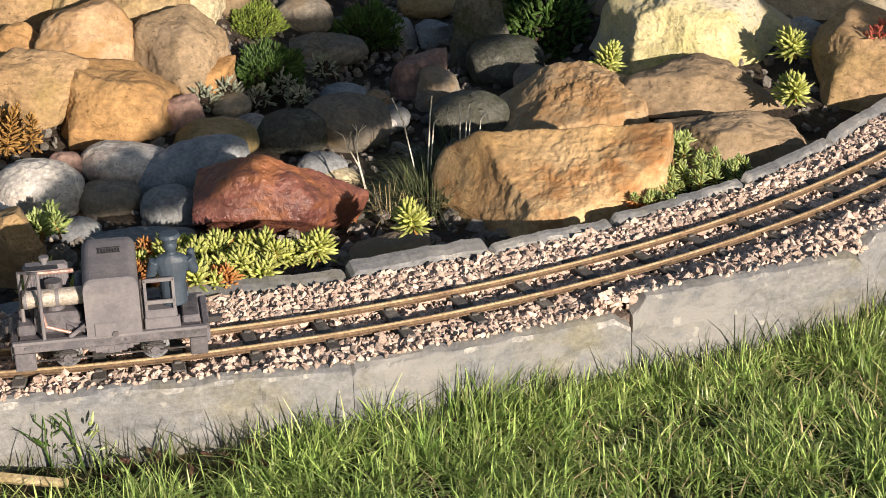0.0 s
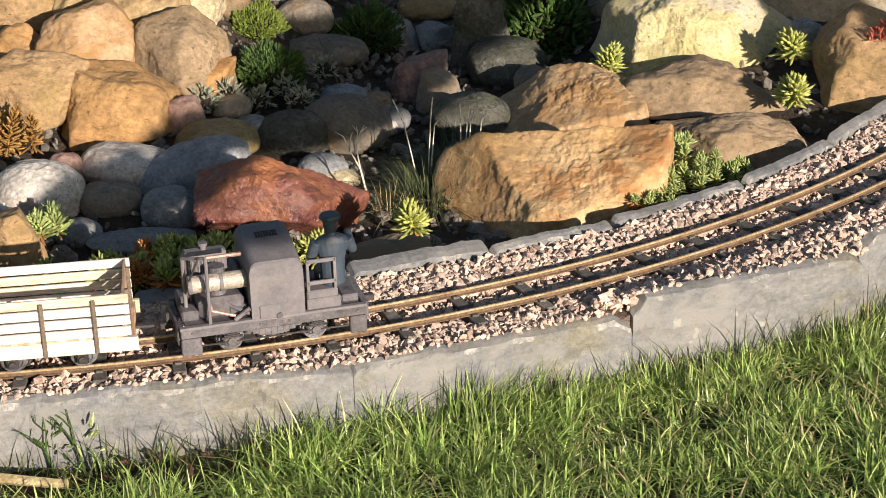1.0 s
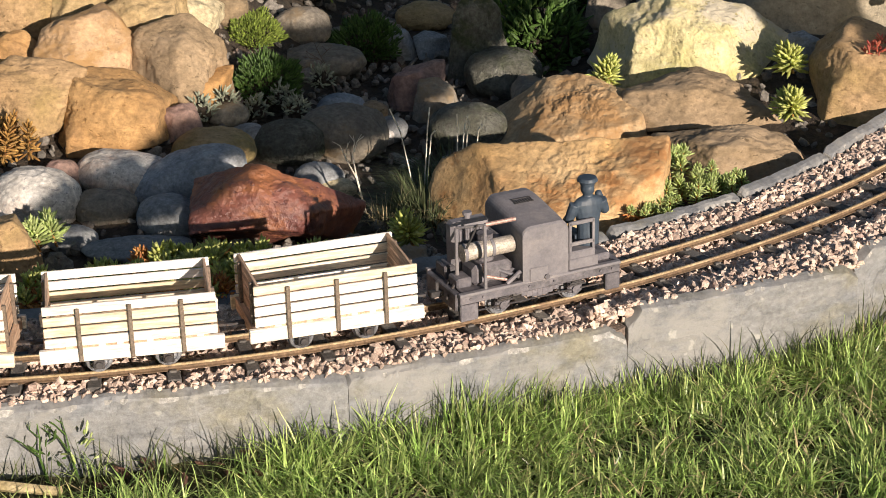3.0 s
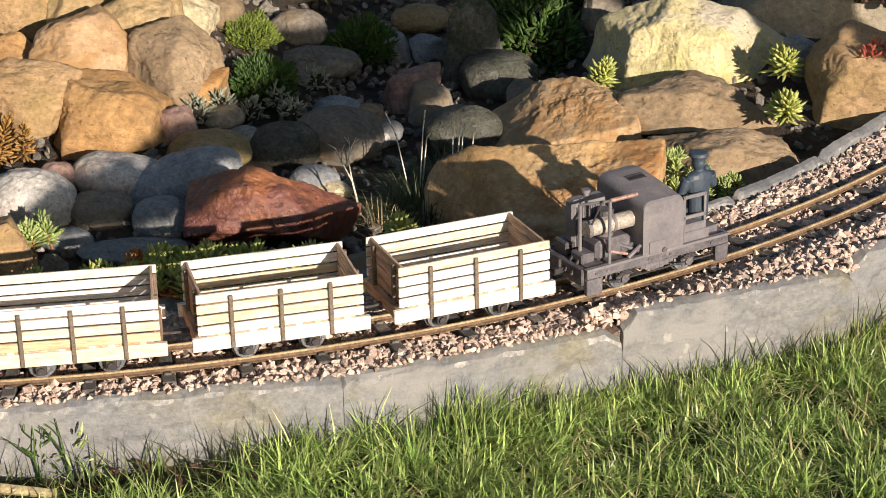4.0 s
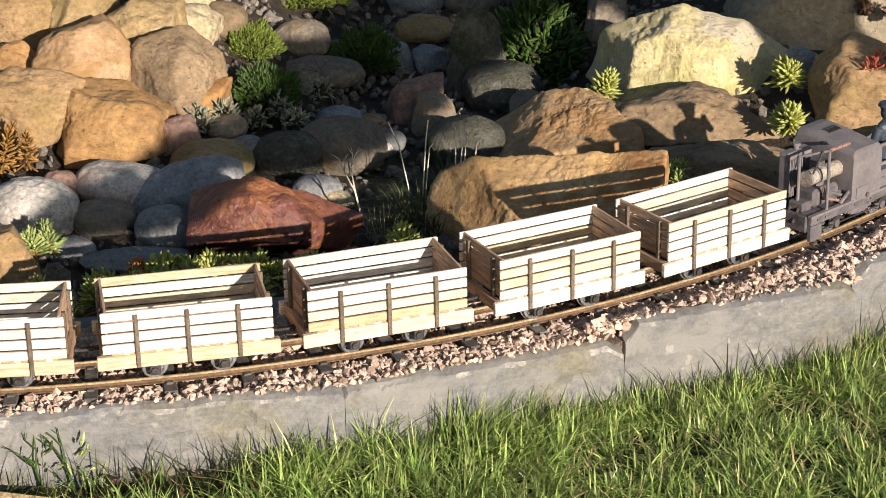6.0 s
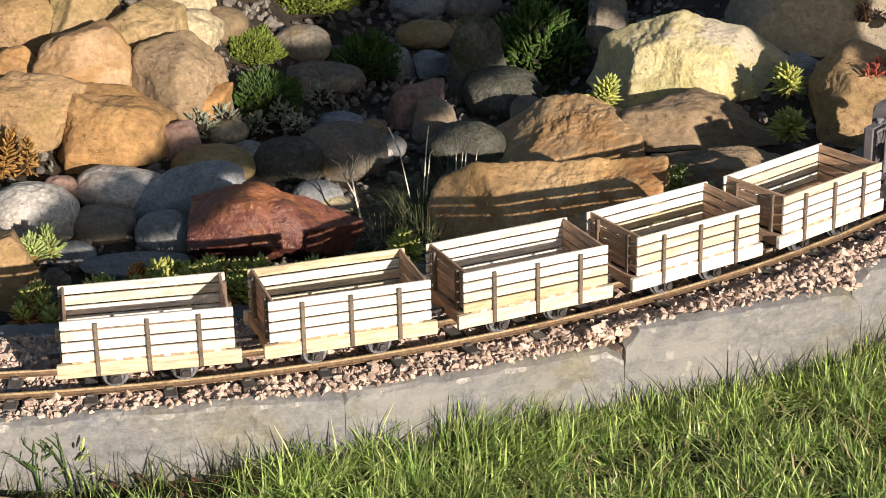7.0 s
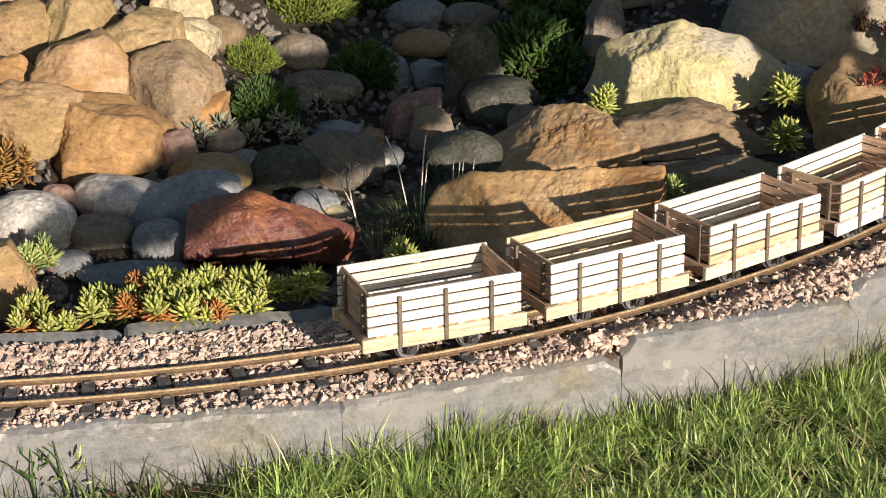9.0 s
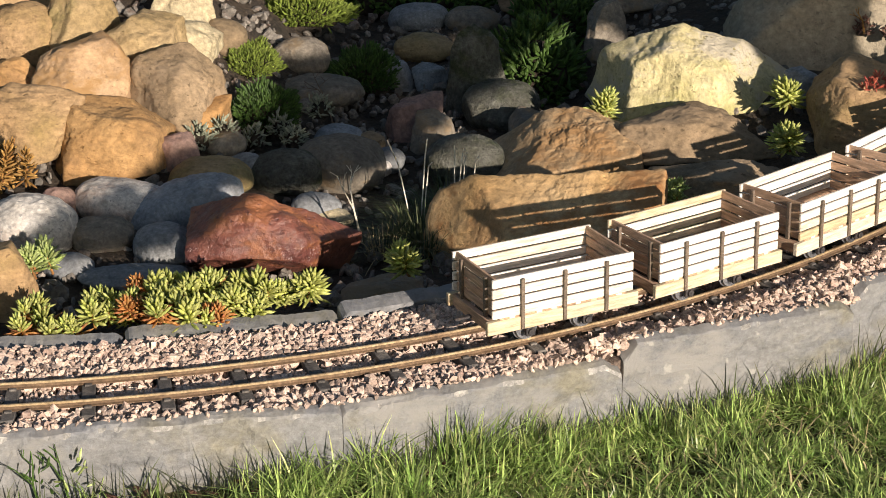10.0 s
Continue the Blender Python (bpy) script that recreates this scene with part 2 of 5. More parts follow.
RUSTY = surface("rusty_dry_leaves", (0.36, 0.19, 0.05), (0.45, 0.27, 0.08), (0.27, 0.12, 0.04), 60, 300, 0.7, 0.0, vary=0.3, island=True, through_light=0.2)
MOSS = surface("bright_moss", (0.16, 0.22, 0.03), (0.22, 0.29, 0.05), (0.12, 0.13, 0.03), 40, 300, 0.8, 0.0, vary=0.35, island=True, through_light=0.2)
# Darker twin of the moss green, with the shade on the rear mounds included.
MOSS_D = surface("deep_shade_green_leaves", (0.055, 0.11, 0.02), (0.085, 0.16, 0.03), (0.05, 0.08, 0.02), 40, 300, 0.6, 0.0, vary=0.35, island=True, through_light=0.2)
DARKGRASS = surface("dull_green_tuft", (0.055, 0.075, 0.03), (0.10, 0.12, 0.05), (0.20, 0.18, 0.10), 40, 300, 0.7, 0.0, vary=0.35, island=True, through_light=0.15)
SILVER = surface("silvery_small_leaves", (0.24, 0.27, 0.19), (0.33, 0.35, 0.26), None, 60, 300, 0.7, 0.0, vary=0.25, island=True, through_light=0.15)
REDLEAF = surface("red_weed_leaves", (0.40, 0.07, 0.05), (0.50, 0.14, 0.08), None, 60, 300, 0.6, 0.0, vary=0.25, island=True, through_light=0.2)
DEADLEAF = surface("dead_brown_leaves", (0.16, 0.075, 0.055), (0.24, 0.13, 0.09), None, 60, 300, 0.7, 0.0, vary=0.3, island=True)
BARK = surface("grey_brown_bark", (0.14, 0.10, 0.07), (0.20, 0.15, 0.11), None, 30, 200, 0.9, 0.8, depth=0.004)

# ------------------------------------------------------------ mesh helpers
rng = np.random.default_rng(7)


def part(name, bm, material, parent=None, label="", smooth=False):
    """Link a bmesh as one mesh object, under parent where there is one."""
    me = bpy.data.meshes.new(name)
    bm.to_mesh(me)
    bm.free()
    me.materials.append(material)
    if smooth:
        me.polygons.foreach_set("use_smooth", [True] * len(me.polygons))
    ob = new(name, me)
    if parent:
        ob.parent = parent
    if label:
        tagged(ob, label)
    return ob


def from_arrays(name, verts, faces, material, parent=None, smooth=False):
    me = bpy.data.meshes.new(name)
    me.from_pydata([tuple(p) for p in verts], [], [tuple(q) for q in faces])
    me.materials.append(material)
    if smooth:
        me.polygons.foreach_set("use_smooth", [True] * len(me.polygons))
    me.update()
    ob = new(name, me)
    if parent:
        ob.parent = parent
    return ob


def add_box(bm, x0, x1, y0, y1, z0, z1, bevel=0.0004, m=None):
    r = bmesh.ops.create_cube(bm, size=1)
    vs = r["verts"]
    for p in vs:
        p.co = Vector(((x0 + x1) / 2 + p.co.x * (x1 - x0), (y0 + y1) / 2 + p.co.y * (y1 - y0), (z0 + z1) / 2 + p.co.z * (z1 - z0)))
        if m:
            p.co = m @ p.co
    if bevel:
        es = {e for p in vs for e in p.link_edges}
        bmesh.ops.bevel(bm, geom=list(es), offset=bevel, segments=1, affect="EDGES")


def box(x0, x1, y0, y1, z0, z1, bevel=0.0004, m=None):
    bm = bmesh.new()
    add_box(bm, x0, x1, y0, y1, z0, z1, bevel, m)
    return bm


def add_rod(bm, a, b, r, n=10, r2=None):
    a, b = Vector(a), Vector(b)
    d = b - a
    m = Matrix.Translation((a + b) / 2) @ d.to_track_quat("Z", "Y").to_matrix().to_4x4()
    bmesh.ops.create_cone(bm, cap_ends=True, segments=n, radius1=r, radius2=r if r2 is None else r2, depth=d.length, matrix=m)


def rod(a, b, r, n=10, r2=None):
    bm = bmesh.new()
    add_rod(bm, a, b, r, n, r2)
    return bm


def smoothstep(a, b, x):
    t = min(1.0, max(0.0, (x - a) / (b - a)))
    return t * t * (3 - 2 * t)


# ------------------------------------------------------------ plan: one arc of track
CX, CY, RAD = -0.4024, 2.3479, 1.0703      # centre and radius of the track's centre line
GAUGE = 0.032


def arc(s, off=0.0, z=0.0):
    """The point s metres along the track's centre line, off metres to its outer, lawn side."""
    a = s / RAD
    return Vector((CX + (RAD + off) * math.sin(a), CY - (RAD + off) * math.cos(a), z))


def on_track(s, z=0.0):
    p = arc(s, 0, z)
    return pose(p.x, p.y, p.z, 0, 0, math.degrees(s / RAD))


def ground_height(x, y):
    d = math.hypot(x - CX, y - CY) - RAD
    bank = 0.10 * smoothstep(1.55, 2.3, y) * smoothstep(0.08, 0.3, -x) + 0.07 * smoothstep(1.6, 2.4, y) * smoothstep(0.1, 0.35, x)
    back = -0.030 - 0.02 * smoothstep(1.45, 1.7, y) * (1 - smoothstep(0.1, 0.25, abs(x + 0.02))) + bank
    lawn = -0.060 - 0.008 * smoothstep(-0.1, 0.1, x)
    k = smoothstep(0.03, 0.05, d)
    return back * (1 - k) + lawn * k


# ------------------------------------------------------------ ground
def build_ground():
    """One sheet, fine near the track and coarse out to the horizon."""
    xs = sorted(set([-60, -20, -8, -4, -2, -1.2] + [round(-0.8 + 0.02 * i, 3) for i in range(81)] + [1.2, 2, 4, 8, 20, 60]))
    ys = sorted(set([-60, -20, -8, -4, -2, -1, 0, 0.5] + [round(0.9 + 0.02 * i, 3) for i in range(91)] + [3.2, 4, 6, 10, 20, 60]))
    verts = []
    for y in ys:
        for x in xs:
            n = noise.noise(Vector((x * 9, y * 9, 0.3))) * 0.006 + noise.noise(Vector((x * 30, y * 30, 1.3))) * 0.003
            verts.append((x, y, ground_height(x, y) + (n if abs(x) < 2 and abs(y) < 4 else 0)))
    w = len(xs)
    faces = [(j * w + i, j * w + i + 1, (j + 1) * w + i + 1, (j + 1) * w + i) for j in range(len(ys) - 1) for i in range(w - 1)]
    ob = from_arrays("ground", verts, faces, SOIL, smooth=True)
    ob.data.materials.append(LAWN_SOIL)
    for p in ob.data.polygons:
        c = p.center
        if math.hypot(c.x - CX, c.y - CY) - RAD > 0.04 and c.y < 3 or abs(c.x) > 1.3 or c.y < 1 or c.y > 3.3:
            p.material_index = 1
    tagged(ob, "dark damp garden soil and lawn earth", "ground", kind="structure")


build_ground()

# ------------------------------------------------------------ slate edging
# ends on plan of each upright slab's lawn-side top edge, its top and how deep it goes
FRONT_SLABS = [((-0.420, 1.208), (-0.0702, 1.2632), -0.006), ((-0.0700, 1.2638), (0.127, 1.337), -0.007),
               ((0.1285, 1.3450), (0.306, 1.4115), 0.0015), ((0.309, 1.440), (0.470, 1.526), 0.003)]
REAR_SLABS = [((-0.420, 1.362), (-0.236, 1.377), 0.001), ((-0.233, 1.379), (-0.078, 1.408), 0.003), ((-0.075, 1.413), (0.030, 1.452), 0.004),
              ((0.032, 1.448), (0.128, 1.494), 0.001), ((0.131, 1.500), (0.243, 1.573), 0.001), ((0.246, 1.577), (0.330, 1.660), 0.002), ((0.333, 1.666), (0.43, 1.79), 0.003)]


def slate_slab(a, b, top, thick, deep, seed, label, group, tilt=0.003, left=(0.004, 0.003), right=(0.004, 0.003)):
    """An upright riven slate: ragged top edge with pale chips, flaked face. left, right: height and width broken off each end's corner."""
    a, b = Vector((*a, 0)), Vector((*b, 0))
    along = (b - a).normalized()
    back = Vector((-along.y, along.x, 0))
    length = (b - a).length
    n, rows = max(14, int(length / 0.0026)), 16
    bm = bmesh.new()
    grid, pale = [], []
    for i in range(n + 1):
        w = length * i / n
        ring = []
        chip = left[0] * max(0, 1 - w / left[1]) ** 0.7 + right[0] * max(0, 1 - (length - w) / right[1]) ** 0.7
        wav = noise.noise(Vector((w * 16, seed * 5.1, 0))) * 0.0024 + noise.noise(Vector((w * 70, seed * 3.7, 0))) * 0.0013 + noise.noise(Vector((w * 240, seed * 1.9, 0))) * 0.0007
        ztop = top + wav - chip
        # how far down the front arris is knocked off
        bite = max(0.0, noise.noise(Vector((w * 45, seed * 8.3, 2.0))) + 0.5 * noise.noise(Vector((w * 170, seed, 5.0)))) * 0.006
        pale.append(bite > 0.0016)
        face = ztop - tilt - 0.0010 - bite
        pts = [(0.0, -deep + (face + deep) * (r / rows) ** 0.8) for r in range(rows)]
        pts += [(0.0, face), (0.0009 + bite * 0.25, ztop - tilt), (thick * 0.5, ztop - tilt * 0.5 + 0.0004), (thick - 0.0012, ztop), (thick, ztop - 0.0012), (thick, -deep)]
        for d, z in pts:
            v = Vector((w * 26, z * 40, seed * 2.3))
            layer = noise.noise(v * 0.8 + Vector((0, 0, 9)))
            jit = noise.noise(v) * 0.0011 + (0.0009 if layer > 0.12 else 0.0) + noise.noise(v * 5) * 0.0003
            p = a + along * w + back * (d + (jit if d < thick * 0.4 else -jit * 0.5))
            ring.append(bm.verts.new((p.x, p.y, z)))
        grid.append(ring)
    for i in range(n):
        for j in range(len(grid[0]) - 1):
            f = bm.faces.new((grid[i][j], grid[i + 1][j], grid[i + 1][j + 1], grid[i][j + 1]))
            if j == rows and pale[i]:
                f.material_index = 1
    for end in (list(reversed(grid[0])), grid[-1]):
        bm.faces.new(end).material_index = 1
    bmesh.ops.recalc_face_normals(bm, faces=bm.faces)
    ob = part("edging_slab", bm, SLATE)
    ob.data.materials.append(SLATE_CHIP)
    tagged(ob, label, "edging slab", group)
    return ob


BROKEN = {1: dict(right=(0.010, 0.012)), 2: dict(left=(0.013, 0.010), right=(0.005, 0.007)), 3: dict(left=(0.012, 0.016))}
for i, (a, b, top) in enumerate(FRONT_SLABS):
    slate_slab(a, b, top + 0.0015, 0.010, 0.085, i + 1, "long grey slate slab set upright between ballast and lawn", "front slate edging", **BROKEN.get(i, {}))
for i, (a, b, top) in enumerate(REAR_SLABS):
    slate_slab(a, b, top - (0.0045 if i < 2 else 0.0015 if i == 2 else 0.001), 0.016 if i < 3 else 0.010, 0.05, i + 11, "narrow grey slate kerb between ballast and rockery", "rear slate edging", 0.004 if i < 3 else 0.003)

# ------------------------------------------------------------ ballast
def ico():
    bm = bmesh.new()
    bmesh.ops.create_icosphere(bm, subdivisions=1, radius=1)
    v = np.array([p.co[:] for p in bm.verts])
    fs = np.array([[q.index for q in f.verts] for f in bm.faces])
    bm.free()
    return v, fs


ICO_V, ICO_F = ico()


def chips(name, places, sizes, material, flat=0.55, crisp=0.48):
    """Many broken stones in one mesh."""
    n, k = len(places), len(ICO_V)
    v = np.repeat(ICO_V[None], n, 0) * (1 + rng.uniform(-crisp, crisp, (n, k, 1)))
    v = np.sign(v) * np.abs(v) ** 0.8
    v *= (np.asarray(sizes)[:, None] * rng.uniform(0.7, 1.3, (n, 3)) * np.array([1, 1, flat]))[:, None, :]
    ax = rng.normal(size=(n, 4))
    ax /= np.linalg.norm(ax, axis=1, keepdims=True)
    w, x, y, z = ax.T
    rot = np.stack([1 - 2 * (y * y + z * z), 2 * (x * y - z * w), 2 * (x * z + y * w), 2 * (x * y + z * w), 1 - 2 * (x * x + z * z), 2 * (y * z - x * w),
                    2 * (x * z - y * w), 2 * (y * z + x * w), 1 - 2 * (x * x + y * y)], 1).reshape(n, 3, 3)
    v = np.einsum("nij,nkj->nki", rot, v) + np.asarray(places)[:, None, :]
    faces = (ICO_F[None] + (np.arange(n) * k)[:, None, None]).reshape(-1, 3)
    return from_arrays(name, v.reshape(-1, 3).tolist(), faces.tolist(), material)


def front_limit(x):
    """Plan y of the inner face of the front slabs."""
    for a, b, _ in FRONT_SLABS:
        if x <= b[0] + 0.003:
            return a[1] + (b[1] - a[1]) * (x - a[0]) / (b[0] - a[0]) + 0.011
    return 1.6


def rear_limit(x):
    for a, b, _ in REAR_SLABS:
        if x <= b[0] + 0.003:
            return a[1] + (b[1] - a[1]) * (x - a[0]) / (b[0] - a[0]) - 0.001
    return 1.9


SLEEPER_PITCH, SLEEPER_AT = 0.0527, 0.2092


def build_ballast():
    xs = np.arange(-0.42, 0.44, 0.01)
    verts, faces = [], []
    for i, x in enumerate(xs):
        y0, y1 = front_limit(x) - 0.004, rear_limit(x) + 0.004
        verts += [(x, y0, -0.085), (x, y0, -0.0120), (x, (y0 + y1) / 2, -0.0120), (x, y1, -0.0110), (x, y1, -0.085)]
        if i:
            a, b = (i - 1) * 5, i * 5
            faces += [(a + j, b + j, b + j + 1, a + j + 1) for j in range(4)]
    bed = tagged(from_arrays("ballast_bed", verts, faces, BED), "dark gravel fines under the ballast", "ballast", kind="structure")
    places, sizes, singles = [], [], []
    for layer, (step, zc) in enumerate(((0.0040, -0.0100), (0.0045, -0.0078), (0.0052, -0.0070))):
        for x in np.arange(-0.42, 0.43, step):
            for y in np.arange(1.2, 1.85, step):
                px, py = x + rng.uniform(-0.5, 0.5) * step, y + rng.uniform(-0.5, 0.5) * step
                if not front_limit(px) - 0.006 < py < rear_limit(px) - 0.001:
                    continue
                off = math.hypot(px - CX, py - CY) - RAD
                s = math.atan2(px - CX, CY - py) * RAD
                size = 0.0021 + 0.0027 * rng.random() ** 1.5
                if layer == 2:
                    size *= 0.55
                z = zc + rng.uniform(-0.001, 0.001)
                if abs(abs(off) - GAUGE / 2) < 0.0045:
                    if layer:
                        continue
                    size, z = 0.0020, -0.0098
                ds = abs((s - SLEEPER_AT + SLEEPER_PITCH / 2) % SLEEPER_PITCH - SLEEPER_PITCH / 2)
                if ds < 0.0066 and abs(off) < 0.034:
                    if rng.random() > (0.62 if abs(off) < 0.011 else 0.10) or layer == 0:
                        continue
                    size *= 0.7
                if abs(off) < 0.014:
                    z -= 0.0015
                if off < -0.03:
                    z += 0.0015
                if px > 0.10:
                    z += 0.007 * smoothstep(0.028, 0.055, off)
                if py < front_limit(px) + 0.001 or py > rear_limit(px) - 0.001:
                    if layer == 0 or rng.random() < 0.45:
                        continue
                    z = (-0.0045 if px < 0.128 else 0.0030) if py < front_limit(px) + 0.001 else 0.0035
                    size = min(size, 0.0026)
                if layer and off > 0.033 and -0.25 < px < 0.16 and len(singles) < 300 and rng.random() < 0.55:
                    singles.append((px, py, z, size))
                    continue
                places.append((px, py, z))
                sizes.append(size)
    ob = chips("ballast", places, sizes, CHIP)
    # the stones nearest the viewer lie singly: twelve shapes, turned and scaled
    shapes = []
    for k in range(12):
        tmp = chips("stone", [(0, 0, 0)], [1.0], CHIP_ONE)
        shapes.append(tmp.data)
        bpy.data.objects.remove(tmp)
    r = random.Random(31)
    for k, (x, y, z, size) in enumerate(singles):
        st = new("stone", shapes[k % 12])
        st.parent = bed
        st.matrix_basis = pose(x, y, z, r.uniform(0, 360), r.uniform(0, 360), r.uniform(0, 360)) @ Matrix.Scale(size, 4)
    tagged(ob, "pale pinkish granite chippings packed round the track", "ballast", kind="stuff")


build_ballast()


# ------------------------------------------------------------ track
def build_track():
    track = new("railway_track")
    tagged(track, "curved narrow gauge model track with brownish rails on dark sleepers", "track")
    prof = [(-0.0022, -0.0046), (-0.0022, -0.0041), (-0.0005, -0.0036), (-0.0005, -0.0018), (-0.0010, -0.0014), (-0.0010, -0.0003), (-0.0007, 0.0),
            (0.0007, 0.0), (0.0010, -0.0003), (0.0010, -0.0014), (0.0005, -0.0018), (0.0005, -0.0036), (0.0022, -0.0041), (0.0022, -0.0046)]
    for side in (1, -1):
        bm = bmesh.new()
        rings = []
        for i in range(121):
            s = -0.10 + 1.12 * i / 120
            rings.append([bm.verts.new(arc(s, side * GAUGE / 2 + side * 0.0014 + d, z)) for d, z in prof])
        for p, q in zip(rings, rings[1:]):
            for j in range(len(prof)):
                bm.faces.new((p[j], p[(j + 1) % len(prof)], q[(j + 1) % len(prof)], q[j]))
        bm.faces.new(rings[0])
        bm.faces.new(list(reversed(rings[-1])))
        bmesh.ops.recalc_face_normals(bm, faces=bm.faces)
        rail = part("rail", bm, RAIL, track)
        rail.data.materials.append(RAIL_WEB)
        for p in rail.data.polygons:
            if p.center.z < -0.0011:
                p.material_index = 1
    bm = bmesh.new()
    add_box(bm, -0.0048, 0.0048, -0.0335, 0.0335, -0.0130, -0.0046, 0.0006)
    for side in (1, -1):
        for d in (-0.0042, 0.0042):
            c = side * (GAUGE / 2 + 0.0014) + d
            add_box(bm, -0.0026, 0.0026, c - 0.0014, c + 0.0014, -0.0046, -0.0030, 0.0003)
    me = bpy.data.meshes.new("sleeper")
    bm.to_mesh(me)
    bm.free()
    me.materials.append(SLEEPER)
    k = -6
    while SLEEPER_AT + k * SLEEPER_PITCH < 0.98:
        ob = new("sleeper", me)
        ob.parent = track
        ob.matrix_basis = on_track(SLEEPER_AT + k * SLEEPER_PITCH)
        k += 1


build_track()


# ------------------------------------------------------------ rocks
def lattice(p, seed):
    """Smooth value noise, -1 to 1, at an array of points."""
    i = np.floor(p).astype(np.int64)
    f = p - i
    f = f * f * f * (f * (f * 6 - 15) + 10)
    out = np.zeros(len(p))
    for dx in (0, 1):
        for dy in (0, 1):
            for dz in (0, 1):
                h = ((i[:, 0] + dx) * 374761393 + (i[:, 1] + dy) * 668265263 + (i[:, 2] + dz) * 2147483647 + seed * 1274126177) & 0xFFFFFFFF
                h = ((h ^ (h >> 13)) * 1274126177) & 0xFFFFFFFF
                h = ((h ^ (h >> 16)) & 0xFFFF) / 32767.5 - 1
                out += h * (f[:, 0] if dx else 1 - f[:, 0]) * (f[:, 1] if dy else 1 - f[:, 1]) * (f[:, 2] if dz else 1 - f[:, 2])
    return out


def fbm(p, octaves, seed, gain=0.5):
    total, amp = np.zeros(len(p)), 1.0
    for k in range(octaves):
        total += amp * lattice(p * 2.03 ** k + 17.3 * k, seed + k)
        amp *= gain
    return total


def ridged(p, octaves, seed):
    total, amp = np.zeros(len(p)), 1.0
    for k in range(octaves):
        total += amp * (1 - 2 * np.abs(lattice(p * 2.1 ** k + 9.1 * k, seed + k)))
        amp *= 0.5
    return total


BALLS = {}


def ball_mesh(fine):
    if fine not in BALLS:
        bm = bmesh.new()
        bmesh.ops.create_icosphere(bm, subdivisions=fine, radius=1)
        BALLS[fine] = (np.array([p.co[:] for p in bm.verts]), [tuple(q.index for q in f.verts) for f in bm.faces])
        bm.free()
    return BALLS[fine]


# cleavage planes of the stones with a shape of their own: normal, distance from the middle
CLEAVED = {
    "F": [((-0.24, -0.50, 1), 0.56), ((0.46, -1, 0.14), 0.70), ((1, -0.12, 0.02), 0.94), ((-1, -0.60, 0.62), 0.86), ((-0.55, -1, 0.50), 0.86), ((0.1, 1, 0.4), 0.85), ((0, 0, -1), 0.9)],
    "B": [((-0.26, -0.46, 1), 0.52), ((0.10, -1, 0.15), 0.84), ((0.62, 0.1, 0.8), 0.74), ((-0.8, -0.1, 0.62), 0.74), ((1, -0.3, 0.1), 0.92), ((0, 1, 0.3), 0.85), ((0, 0, -1), 0.9)],
    "Y": [((0.32, -0.42, 1), 0.60), ((-0.20, -1, 0.40), 0.60), ((-1, -0.3, 0.22), 0.82), ((0.85, -0.5, 0.55), 0.72), ((-0.62, -0.1, 1), 0.72), ((-0.8, -0.9, 0.5), 0.80),
          ((0, 1, 0.4), 0.7), ((0.3, -1, 0.1), 0.78), ((0, 0, -1), 0.9)],
    "R": [((0.66, -0.12, 1), 0.56), ((-0.72, -0.20, 1), 0.56), ((0.10, -1, 0.18), 0.72), ((-0.45, -0.85, 0.65), 0.64), ((0.6, -0.75, 0.55), 0.70), ((0.9, -0.5, -0.2), 0.90), ((1, -0.25, 0.75), 0.62),
          ((-1, 0, -0.1), 0.92), ((0.1, 0.8, 0.8), 0.62), ((0, -0.55, -1), 0.72)],
}


